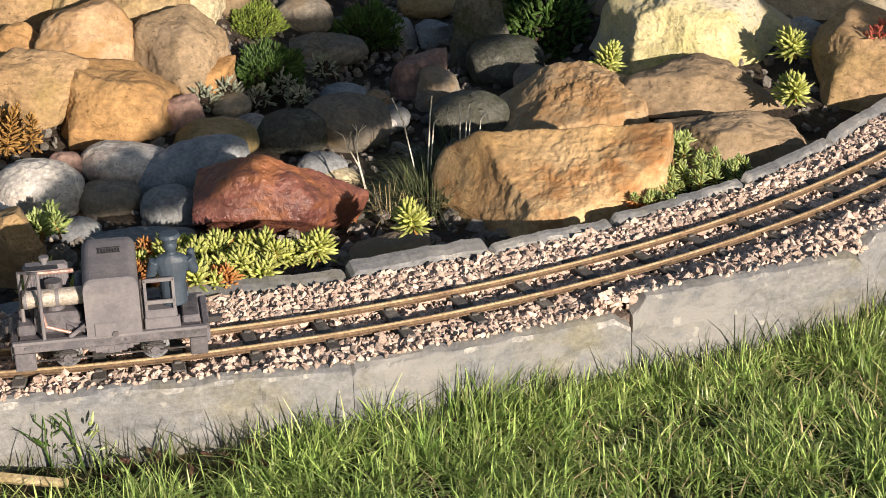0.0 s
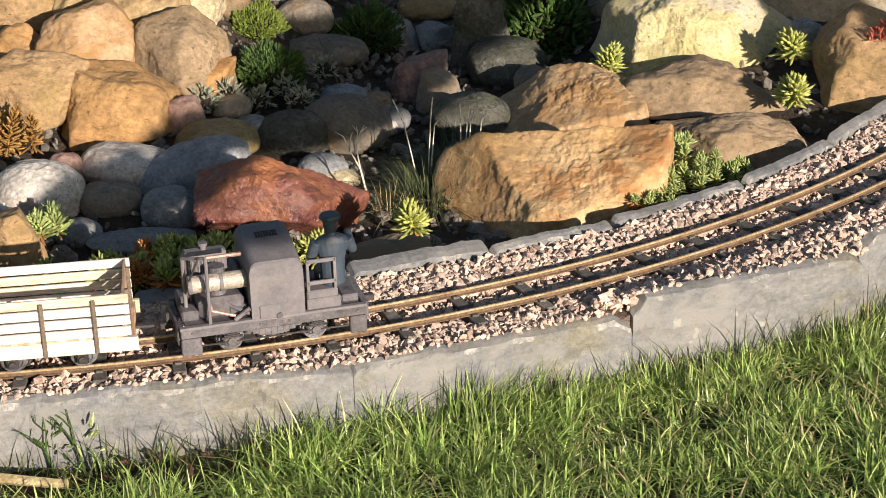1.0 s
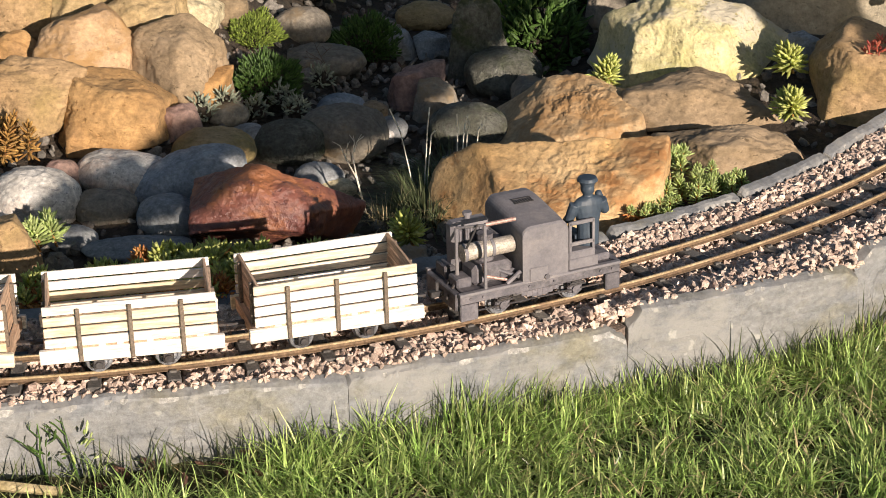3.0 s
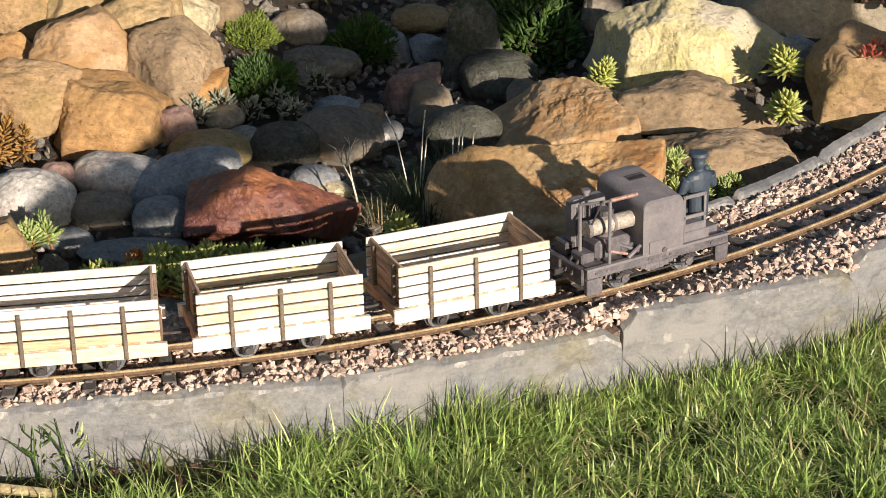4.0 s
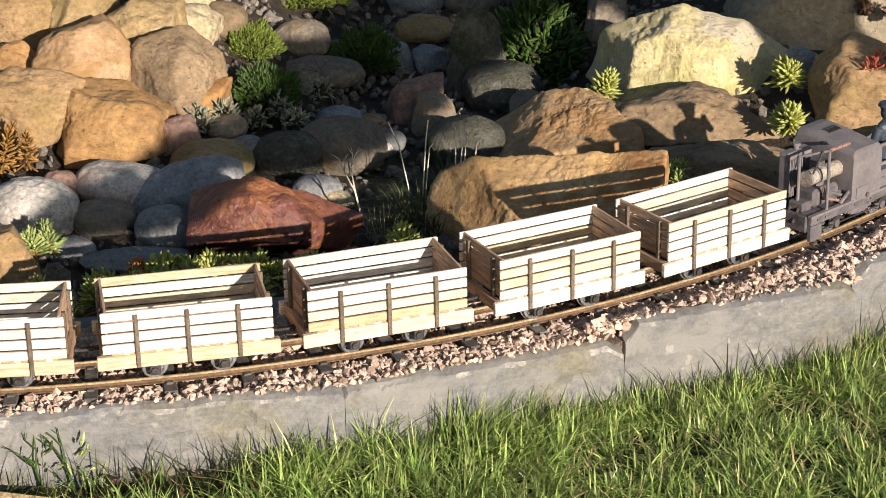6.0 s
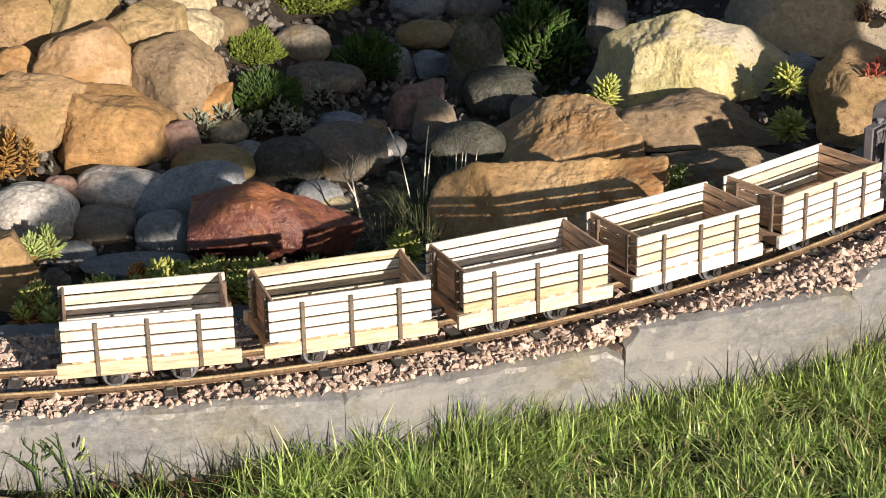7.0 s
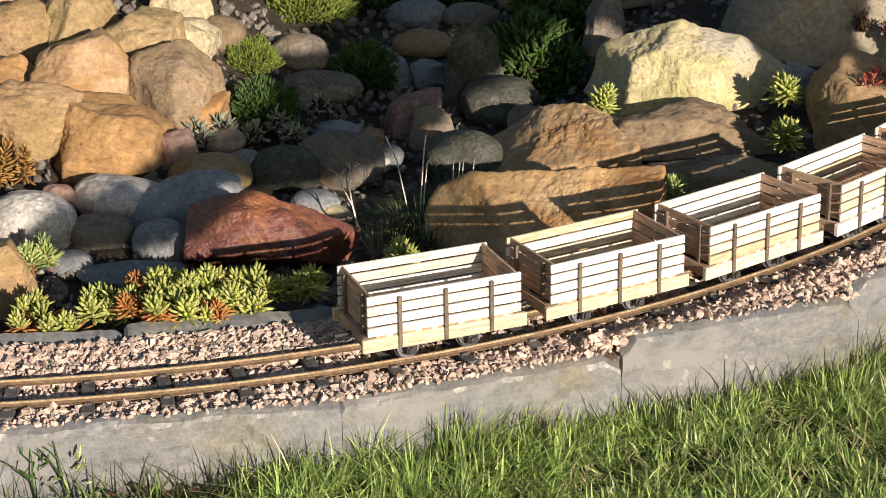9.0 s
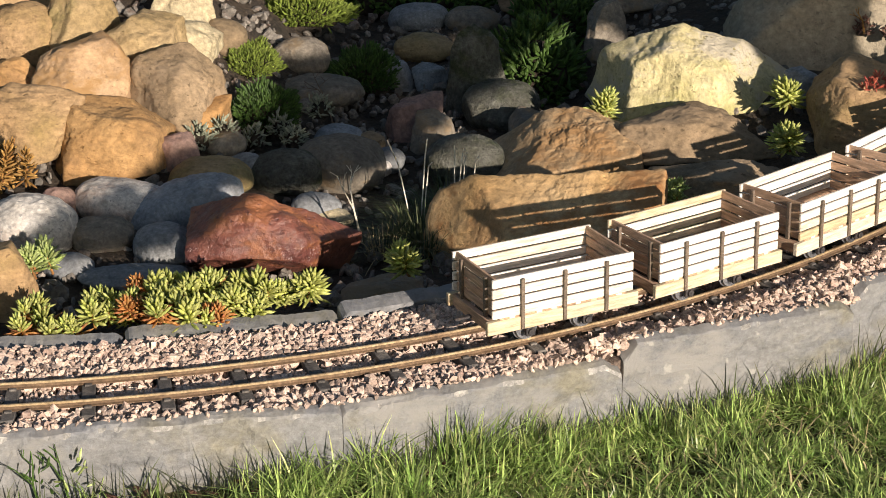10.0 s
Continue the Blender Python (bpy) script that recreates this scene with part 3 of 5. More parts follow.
def rock_mesh(name, a, b, c, kind, seed, material, fine=5):
    """A stone of half sizes a, b, c: round ones are worn ellipsoids, angular ones are blocks bounded by cleavage planes, with ledges, hollows and pits."""
    r = random.Random(seed)
    u, faces = ball_mesh(fine)
    size = (a + b + c) / 3
    half = np.array([a, b, c])
    shift = np.array([r.uniform(-40, 40) for _ in range(3)])
    if kind == "r":
        q = np.sign(u) * np.abs(u) ** r.uniform(0.86, 0.98)
        q = q * (1 + 0.085 * fbm(u * 0.9 + shift, 2, seed))[:, None] * half
        q += u * (0.0011 * fbm(q / 0.016 + shift, 4, seed + 5) + 0.0004 * fbm(q / 0.004, 3, seed))[:, None]
    else:
        planes = CLEAVED.get(kind)
        if not planes:
            planes = []
            for n in ((1, 0, 0), (-1, 0, 0), (0, 1, 0), (0, -1, 0.25), (0, -0.15, 1), (0, 0, -1)):
                planes.append(([t + r.uniform(-0.28, 0.28) for t in n], r.uniform(0.74, 0.94)))
            for k in range(7):
                n = [r.choice((-1, 1)) * r.uniform(0.3, 1), r.uniform(-1, 0.4), r.uniform(0.1, 1)]
                planes.append((n, r.uniform(0.74, 0.98)))
        # bend the directions a little, so that no cleavage face is dead flat
        bent = u + 0.09 * np.stack([lattice(u * 1.4 + shift + 31 * k, seed + k) for k in range(3)], 1)
        sharp = 44 if kind in CLEAVED else 34
        reach = np.zeros(len(u))
        for n, d in planes:
            n = np.array(n) / np.linalg.norm(n)
            reach += np.maximum(bent @ n / d, 0) ** sharp
        q = u * (np.maximum(reach, 0.5 ** sharp) ** (-1 / sharp))[:, None] * half
        scale = min(1.0, size / 0.045) * (0.85 if kind in CLEAVED else 1.0)
        # beds of the sandstone, broken back in steps
        way = np.array([r.uniform(-0.35, 0.35), r.uniform(-0.2, 0.4), 1.0])
        bed = (q @ (way / np.linalg.norm(way))) / 0.013 + 0.45 * fbm(q / 0.05 + shift, 3, seed + 3)
        step = np.floor(bed) + np.clip((bed % 1) / 0.22, 0, 1) - bed
        where = np.clip(0.25 + 1.4 * fbm(q / 0.045 + shift, 2, seed + 9), 0, 1)
        rough = 0.0026 * fbm(q / 0.040 + shift, 3, seed + 1) + 0.0017 * step * where - 0.0011 * np.clip(ridged(q / 0.028 + shift, 3, seed + 2) - 0.55, 0, 2)
        rough += 0.0010 * fbm(q / 0.0085, 4, seed + 4, 0.6)
        q = q + u * (rough * scale)[:, None]
    lo, hi = q.min(0), q.max(0)
    q = ((q - lo) / (hi - lo) * 2 - 1) * half
    return from_arrays(name, q, faces, material, smooth=True)


LABELS = {"tan": "weathered tan sandstone", "orange": "orange-brown sandstone", "pink": "pale pinkish sandstone", "olive": "olive-brown sandstone", "brown": "rough brown sandstone",
          "cream": "pale cream pitted stone", "mauve": "dull mauve-brown stone", "grey": "smooth grey", "blue": "smooth blue-grey", "greybrown": "grey-brown stone", "moss": "mossy, shade-darkened stone",
          "white": "pale speckled", "slate": "grey slate", "red": "glossy red-brown", "ochre": "broad ochre sandstone", "buff": "sloping buff sandstone", "lichen": "yellowish lichen-covered", "greytan": "large grey-tan"}
ROCKS = [
    ('boulder', 'r', 'tan', -0.41, 1.976, 0.053, 0.0423, 0.0339, 0.0375, 10),
    ('boulder', 'a', 'olive', -0.349, 1.974, 0.061, 0.042, 0.0352, 0.0618, 20),
    ('boulder', 'a', 'olive', -0.287, 1.949, 0.044, 0.0449, 0.0376, 0.0389, -15),
    ('boulder', 'a', 'pink', -0.34, 1.889, 0.034, 0.0615, 0.045, 0.0432, 12),
    ('boulder', 'a', 'orange', -0.411, 1.892, 0.028, 0.0341, 0.0285, 0.0292, 0),
    ('boulder', 'a', 'tan', -0.379, 1.782, 0.016, 0.0542, 0.0397, 0.047, -10),
    ('boulder', 'a', 'orange', -0.297, 1.778, 0.011, 0.0576, 0.0452, 0.0382, 8),
    ('stone', 'a', 'slate', -0.346, 1.852, 0.013, 0.02, 0.0146, 0.0147, 0),
    ('boulder', 'a', 'brown', -0.259, 1.876, 0.028, 0.0525, 0.0438, 0.0436, -25),
    ('boulder', 'a', 'orange', -0.229, 1.852, 0.003, 0.0351, 0.0293, 0.0202, 10),
    ('stone', 'a', 'cream', -0.254, 1.989, 0.038, 0.0359, 0.0262, 0.0261, 0),
    ('cobble', 'r', 'brown', -0.221, 2.049, 0.03, 0.0239, 0.0215, 0.0215, 0),
    ('boulder', 'a', 'cream', -0.268, 2.064, 0.061, 0.0399, 0.0333, 0.0373, 0),
    ('boulder', 'r', 'greybrown', -0.15, 2.125, -0.014, 0.0328, 0.0263, 0.0219, 0),
    ('boulder', 'r', 'greybrown', -0.126, 2.059, -0.032, 0.0473, 0.0379, 0.0155, 0),
    ('cobble', 'r', 'grey', -0.025, 2.369, -0.04, 0.0367, 0.0293, 0.0174, 0),
    ('cobble', 'r', 'greybrown', 0.038, 2.354, -0.04, 0.0331, 0.0264, 0.0161, 0),
    ('boulder', 'r', 'olive', -0.018, 2.243, -0.04, 0.0349, 0.0279, 0.0164, 0),
    ('stone', 'a', 'grey', -0.048, 2.136, -0.04, 0.0209, 0.0167, 0.0175, 0),
    ('stone', 'a', 'grey', -0.011, 2.139, -0.042, 0.0209, 0.0167, 0.0148, 20),
    ('boulder', 'a', 'mauve', -0.027, 1.961, -0.035, 0.0297, 0.0208, 0.0274, 0),
    # two brown boulders in the mossy tone, which darkens them as deep shade would
    ('boulder', 'a', 'moss', 0.038, 2.044, -0.018, 0.0355, 0.0213, 0.0584, 10),
    ('boulder', 'r', 'moss', 0.061, 2.001, -0.033, 0.0402, 0.0322, 0.0284, 0),
    ('boulder', 'a', 'greybrown', -0.008, 1.929, -0.037, 0.0233, 0.0186, 0.0231, 0),
    ('boulder', 'r', 'moss', 0.022, 1.843, -0.034, 0.039, 0.0312, 0.0264, 0),
    ('cobble', 'r', 'blue', -0.1, 1.921, -0.039, 0.0252, 0.0202, 0.0166, 0),
    ('cobble', 'r', 'brown', -0.069, 1.915, -0.042, 0.0147, 0.0132, 0.0139, 0),
    ('cobble', 'r', 'grey', -0.051, 1.869, -0.042, 0.0166, 0.0149, 0.0137, 0),
    ('pebble', 'r', 'white', -0.057, 1.856, -0.045, 0.0093, 0.0084, 0.0082, 0),
    ('boulder', 'r', 'greybrown', -0.097, 1.83, -0.032, 0.0461, 0.0415, 0.0293, -20),
    ('boulder', 'r', 'moss', -0.145, 1.802, -0.029, 0.0372, 0.0298, 0.0226, 0),
    ('cobble', 'r', 'grey', -0.182, 1.807, -0.023, 0.0161, 0.0145, 0.0133, 0),
    ('cobble', 'r', 'olive', -0.209, 1.755, -0.015, 0.0393, 0.0314, 0.0179, 5),
    ('boulder', 'a', 'mauve', -0.239, 1.784, -0.003, 0.0244, 0.0204, 0.0207, 0),
    ('stone', 'r', 'greybrown', -0.204, 1.834, -0.011, 0.0217, 0.0196, 0.0127, 0),
    ('boulder', 'r', 'white', -0.277, 1.69, -0.014, 0.046, 0.0338, 0.0195, -12, 8),
    ('cobble', 'r', 'mauve', -0.332, 1.682, -0.012, 0.0173, 0.0156, 0.0167, 0),
    ('cobble', 'r', 'white', -0.346, 1.619, -0.01, 0.0395, 0.0316, 0.0288, 0),
    ('cobble', 'r', 'white', -0.366, 1.603, -0.019, 0.0214, 0.0193, 0.0163, 0),
    ('boulder', 'a', 'tan', -0.346, 1.49, -0.01, 0.0286, 0.02, 0.037, -20),
    ('cobble', 'r', 'blue', -0.221, 1.676, -0.012, 0.0513, 0.0308, 0.0235, 12, -16),
    ('cobble', 'r', 'greybrown', -0.287, 1.622, -0.018, 0.0271, 0.023, 0.0156, 0),
    ('cobble', 'r', 'grey', -0.231, 1.602, -0.02, 0.0276, 0.0235, 0.0193, 0),
    ('cobble', 'r', 'grey', -0.307, 1.567, -0.023, 0.0216, 0.0173, 0.0115, 0),
    ('slab_stone', 'r', 'grey', -0.252, 1.551, -0.026, 0.045, 0.0244, 0.0071, 8),
    ('red_boulder', 'R', 'red', -0.140, 1.600, -0.016, 0.0720, 0.0480, 0.0470, 0),
    ('cobble', 'r', 'grey', -0.113, 1.733, -0.039, 0.0233, 0.0186, 0.0168, 0),
    ('stone', 'r', 'cream', -0.097, 1.721, -0.044, 0.018, 0.0126, 0.0099, 0),
    ('slab_stone', 'a', 'greybrown', -0.053, 1.515, -0.029, 0.0425, 0.0283, 0.008, 10),
    ('slab_boulder', 'F', 'ochre', 0.089, 1.603, -0.020, 0.108, 0.0900, 0.0570, 0),
    ('slab_boulder', 'B', 'buff', 0.128, 1.835, -0.026, 0.1020, 0.0800, 0.0350, 0),
    ('boulder', 'Y', 'lichen', 0.258, 1.949, 0.014, 0.112, 0.0639, 0.0483, 0),
    ('boulder', 'a', 'brown', 0.227, 1.831, -0.008, 0.0804, 0.0482, 0.027, 4),
    ('slab_boulder', 'a', 'brown', 0.257, 1.706, -0.015, 0.0692, 0.0484, 0.0228, 6),
    ('boulder', 'a', 'tan', 0.4, 1.818, 0.005, 0.0682, 0.0478, 0.0541, -20),
    ('boulder', 'a', 'greytan', 0.395, 2.059, 0.046, 0.1157, 0.0694, 0.0612, 5),
    ('boulder', 'a', 'greybrown', 0.181, 2.15, -0.001, 0.0269, 0.0215, 0.0373, 0),
    ('boulder', 'a', 'grey', 0.351, 1.923, 0.007, 0.0246, 0.0196, 0.0213, 0),
    ('boulder', 'a', 'greybrown', 0.096, 1.928, -0.037, 0.0301, 0.0241, 0.0232, 0),
    ('boulder', 'a', 'tan', -0.444, 2.082, 0.083, 0.0775, 0.0649, 0.0668, 0),
    ('boulder', 'a', 'pink', -0.309, 2.164, 0.084, 0.0493, 0.0412, 0.0458, 0),
    ('cobble', 'r', 'grey', -0.102, 2.472, -0.031, 0.0499, 0.0399, 0.0276, 0),
    ('boulder', 'a', 'brown', 0.124, 2.428, -0.019, 0.0561, 0.0392, 0.0459, 0),
    ('boulder', 'a', 'greybrown', 0.259, 2.271, 0.037, 0.069, 0.0483, 0.0388, 0),
]


def build_rocks():
    for i, (name, kind, tone, x, y, z, a, b, c, yaw, *tilt) in enumerate(ROCKS):
        fine = 7 if kind in CLEAVED else 6 if a > 0.026 else 5
        ob = rock_mesh(name, a, b, c, kind, i + 3, STONE[tone], fine)
        ob.matrix_basis = pose(x, y, z, 0, sum(tilt), yaw)
        word = name.split("_")[-1]
        tagged(ob, f"{LABELS[tone]} {word} lying in the rockery", word, "rockery " + word + "s")


build_rocks()


def build_pebbles():
    places, sizes = [], []
    for k in range(3600):
        x, y = rng.uniform(-0.42, 0.36), rng.uniform(1.46, 2.45)
        if y < rear_limit(x) + 0.03:
            continue
        places.append((x, y, ground_height(x, y) + 0.002))
        sizes.append(rng.uniform(0.0025, 0.006) if rng.random() < 0.9 else rng.uniform(0.006, 0.010))
    ob = chips("pebbles", places, sizes, surface("mixed_pebbles", (0.15, 0.135, 0.115), (0.23, 0.21, 0.18), (0.18, 0.12, 0.09), 60, 400, 0.8, 0.3, vary=0.45, island=True), crisp=0.12)
    tagged(ob, "small grey and brown pebbles filling the stream bed", "pebbles", kind="stuff")


build_pebbles()


# ------------------------------------------------------------ plants
def blades(name, roots, lengths, widths, leans, material, parent=None, curl=0.5, steps=3):
    """Tapered, bent blades in one mesh. leans: horizontal way of each blade's tip, as part of its length."""
    n = len(roots)
    roots, lengths, widths, leans = map(np.asarray, (roots, lengths, widths, leans))
    side = np.stack([-leans[:, 1], leans[:, 0]], 1)
    turn = rng.uniform(0, 6.283, n)
    side = np.where((np.hypot(*leans.T) > 1e-4)[:, None] & (rng.random(n) < 0.5)[:, None], side / (np.hypot(*leans.T)[:, None] + 1e-9), np.stack([np.cos(turn), np.sin(turn)], 1))
    v = []
    for k in range(steps + 1):
        u = k / steps
        h = lengths * (u - 0.18 * u * u * np.hypot(*leans.T) * 2)
        xy = roots[:, :2] + leans * (lengths * (u ** (1 + curl)))[:, None]
        z = roots[:, 2] + h
        w = widths * (1 - u) ** 0.7 * 0.5 + widths * 0.03
        v.append(np.concatenate([xy + side * w[:, None], z[:, None]], 1))
        v.append(np.concatenate([xy - side * w[:, None], z[:, None]], 1))
    v = np.stack(v, 1)
    m = 2 * (steps + 1)
    f = np.array([(2 * k, 2 * k + 1, 2 * k + 3, 2 * k + 2) for k in range(steps)])
    faces = (f[None] + (np.arange(n) * m)[:, None, None]).reshape(-1, 4)
    return from_arrays(name, v.reshape(-1, 3).tolist(), faces.tolist(), material, parent)


def lawn_edge(x):
    """Plan y of the lawn-side face of the front slabs."""
    return front_limit(x) - 0.012


def build_lawn():
    """A tangled mat of short bent blades, longer ones through it, and an uncut fringe along the slate."""
    roots, lens, wid, lean = [], [], [], []
    for kind, n in ((0, 42000), (1, 27000), (2, 3000)):
        for k in range(n):
            x = rng.uniform(-0.46, 0.50)
            d = rng.random() ** 1.1 * 0.36 if kind < 2 else abs(rng.normal(0, 0.016))
            y = lawn_edge(x) - 0.002 - d
            if y < 0.9:
                continue
            bare = (1 - smoothstep(-0.16, -0.085, x)) * (1 - smoothstep(0.025, 0.085, d))
            if rng.random() < bare * 0.95:
                continue
            clump = noise.noise(Vector((x * 26, y * 26, 4.0)))
            wide = noise.noise(Vector((x * 8, y * 8, 9.0)))
            if clump < -0.06 and rng.random() < 0.74:
                continue
            uncut = smoothstep(-0.16, -0.10, x) * (1 - smoothstep(0.03, 0.12, x)) * (1 - smoothstep(0.03, 0.08, d))
            ln = (0.0125, 0.024, 0.027)[kind] * rng.uniform(0.65, 1.35) * (1 + 0.45 * clump + 0.25 * wide) * (1 + (0.35, 0.75, 0.45)[kind] * uncut)
            roots.append((x, y, ground_height(x, y) + (0.006 * rng.random() if kind == 0 else -0.001)))
            lens.append(ln)
            wid.append(rng.uniform(0.0010, 0.0020) * (1.0, 1.15, 0.9)[kind])
            a = 6.3 * noise.noise(Vector((x * 14, y * 14, 1.0))) + rng.normal(0, 1.5)
            r = (abs(rng.normal(0.95, 0.45)), abs(rng.normal(0.70, 0.50)), abs(rng.normal(0.35, 0.35)))[kind] + 0.08
            lean.append((math.cos(a) * r - 0.08, math.sin(a) * r))
    ob = blades("lawn_grass", roots, lens, wid, lean, GRASS)
    tagged(ob, "short bright green lawn grass along the slate edging", "grass", kind="stuff")
    roots, lens, wid, lean = [], [], [], []
    for k in range(1500):
        x = rng.uniform(-0.42, 0.45)
        d = rng.uniform(0, 0.3)
        roots.append((x, lawn_edge(x) - 0.004 - d, -0.066))
        lens.append(rng.uniform(0.012, 0.03))
        wid.append(rng.uniform(0.0009, 0.0018))
        a = rng.uniform(0, 6.283)
        lean.append((math.cos(a) * 0.9, math.sin(a) * 0.9))
    tagged(blades("dead_grass", roots, lens, wid, lean, DRY), "dry straw-coloured dead grass in the lawn", "grass", kind="stuff")


build_lawn()


def spindle_leaves(places, ways, lengths, widths):
    """Fleshy pointed leaves: six-sided spindles, one after another."""
    prof = [(0.0, 0.35), (0.35, 0.95), (0.72, 0.9), (1.0, 0.0)]
    verts, faces = [], []
    for p, w, ln, wd in zip(places, ways, lengths, widths):
        w = w.normalized()
        sx = w.orthogonal().normalized()
        sy = w.cross(sx)
        base = len(verts)
        for u, r in prof[:-1]:
            for k in range(5):
                a = 6.2832 * k / 5
                verts.append(p + w * (ln * u) + (sx * math.cos(a) + sy * math.sin(a)) * (wd * r * 0.5))
        verts.append(p + w * ln)
        for j in range(2):
            for k in range(5):
                faces.append((base + j * 5 + k, base + j * 5 + (k + 1) % 5, base + (j + 1) * 5 + (k + 1) % 5, base + (j + 1) * 5 + k))
        for k in range(5):
            faces.append((base + 10 + k, base + 10 + (k + 1) % 5, base + 15))
    return verts, faces


def sedum_shoot(parent, root, way, height, spread, material, low=None, leaf=0.011, seed=0):
    """One shoot: short stem, leaves all round it that grow shorter and steeper towards the tip."""
    r = random.Random(seed)
    way = Vector(way).normalized()
    sx = way.orthogonal().normalized()
    sy = way.cross(sx)
    sets = {0: ([], [], [], []), 1: ([], [], [], [])}
    n = 40
    for k in range(n):
        u = (k + 0.5) / n
        a = k * 2.39996 + r.uniform(-0.3, 0.3)
        out = (sx * math.cos(a) + sy * math.sin(a))
        up = 0.15 + 1.25 * u
        w = (out * (1.25 - 0.85 * u) + way * up * 0.9).normalized()
        which = 1 if low and u < 0.45 else 0
        if which:
            w = (w + Vector((0, -0.2, -0.35))).normalized()
        s = sets[which]
        s[0].append(Vector(root) + way * (height * u) + out * spread * 0.1)
        s[1].append(w)
        s[2].append(leaf * r.uniform(0.75, 1.15) * (1.1 - 0.45 * u))
        s[3].append(leaf * 0.17 * r.uniform(0.85, 1.2))
    v, f = spindle_leaves(*sets[0])
    ob = from_arrays("shoot", v, f, material, parent, smooth=True)
    if low and sets[1][0]:
        v, f = spindle_leaves(*sets[1])
        tagged(from_arrays("lower_leaves", v, f, low, ob, smooth=True), "orange-red lower leaves")
    bm = rod(Vector(root) - way * 0.006, Vector(root) + way * height * 0.8, 0.0012, 6, 0.0007)
    part("stem", bm, RUSTY, ob)
    return ob


def sedum(shoots, material, label, low=None, leaf=0.0148, height=0.015, group="sedum plants"):
    """shoots: plan places of the shoots of one plant, with size factors."""
    x0, y0 = shoots[0][:2]
    g = ground_height(x0, y0)
    ob = new("sedum_plant")
    ob.location = (x0, y0, g)
    for i, (x, y, z, k) in enumerate(shoots):
        r = random.Random(i * 7 + int(x * 1000))
        sedum_shoot(ob, Vector((x - x0, y - y0, z - g)), (r.uniform(-0.35, 0.35), r.uniform(-0.6, 0.0), 1), height * k, 0.01, material,
                    low if low and r.random() < 0.7 else None, leaf * k, i + int(abs(x) * 999))
    tagged(ob, label, "succulent", group)
    return ob


def cluster(x0, x1, y0, y1, n, z, k0, k1, seed):
    r = random.Random(seed)
    return [(r.uniform(x0, x1), r.uniform(y0, y1), z + r.uniform(-0.003, 0.006), r.uniform(k0, k1)) for _ in range(n)]


LIME = "lime-green sedum with orange-red lower leaves beside the kerb"
sedum(cluster(-0.315, -0.285, 1.399, 1.449, 7, -0.016, 0.8, 1.1, 1), SEDUM, LIME, SEDUM_O)
sedum(cluster(-0.285, -0.235, 1.404, 1.454, 11, -0.014, 0.8, 1.1, 2), SEDUM, LIME, SEDUM_O)
sedum(cluster(-0.228, -0.172, 1.404, 1.454, 13, -0.010, 0.9, 1.25, 3), SEDUM, LIME, SEDUM_O)
sedum(cluster(-0.228, -0.172, 1.450, 1.478, 12, -0.010, 0.9, 1.25, 4), SEDUM, LIME, SEDUM_O)
sedum(cluster(-0.168, -0.132, 1.414, 1.469, 9, -0.009, 0.9, 1.2, 5), SEDUM, LIME, SEDUM_O)
sedum(cluster(-0.238, -0.222, 1.419, 1.479, 5, -0.010, 0.7, 0.95, 21), SEDUM_O, "reddish sedum rosettes among green ones")
sedum(cluster(-0.180, -0.168, 1.409, 1.424, 3, -0.012, 0.8, 1.0, 22), SEDUM_O, "orange sedum rosette hanging over the kerb")
sedum(cluster(-0.128, -0.115, 1.449, 1.469, 3, -0.012, 0.8, 1.0, 6), SEDUM, LIME)
sedum(cluster(-0.106, -0.098, 1.454, 1.469, 3, -0.004, 1.0, 1.35, 7), SEDUM, "upright yellow-green sedum shoots beside the kerb")
sedum(cluster(-0.325, -0.305, 1.50, 1.545, 5, -0.006, 0.9, 1.1, 8), SEDUM_G, "green sedum clump between cobbles")
sedum(cluster(-0.035, -0.022, 1.505, 1.52, 3, -0.006, 0.9, 1.3, 9), SEDUM, "single yellow-green sedum in shade by the kerb")
sedum(cluster(0.148, 0.180, 1.545, 1.580, 13, -0.014, 0.6, 0.8, 10), SEDUM_G, "low green sedum along the kerb", SEDUM_O, 0.010)
sedum(cluster(0.178, 0.212, 1.572, 1.620, 18, -0.012, 0.6, 0.9, 11), SEDUM_G, "spreading green sedum along the kerb", None, 0.010)
sedum(cluster(0.208, 0.256, 1.600, 1.650, 18, -0.014, 0.6, 0.85, 25), SEDUM_G, "spreading green sedum along the kerb", None, 0.010)
sedum(cluster(0.186, 0.206, 1.640, 1.680, 10, -0.006, 0.8, 1.0, 12), SEDUM_G, "pale green sedum against a boulder", None, 0.011)
sedum(cluster(0.150, 0.160, 1.885, 1.895, 3, -0.006, 1.0, 1.3, 13), SEDUM, "yellow-green sedum shoot before the lichen boulder")
sedum(cluster(0.325, 0.342, 1.86, 1.88, 4, 0.008, 0.9, 1.3, 14), SEDUM, "yellow-green sedum in a gap between boulders")
sedum(cluster(0.298, 0.315, 1.765, 1.785, 5, -0.002, 1.0, 1.35, 15), SEDUM, "bushy yellow-green sedum between boulders")
sedum(cluster(-0.40, -0.355, 1.70, 1.74, 9, -0.006, 0.9, 1.4, 16), RUSTY, "withered rust-brown sedum stems", None, 0.010, 0.03)


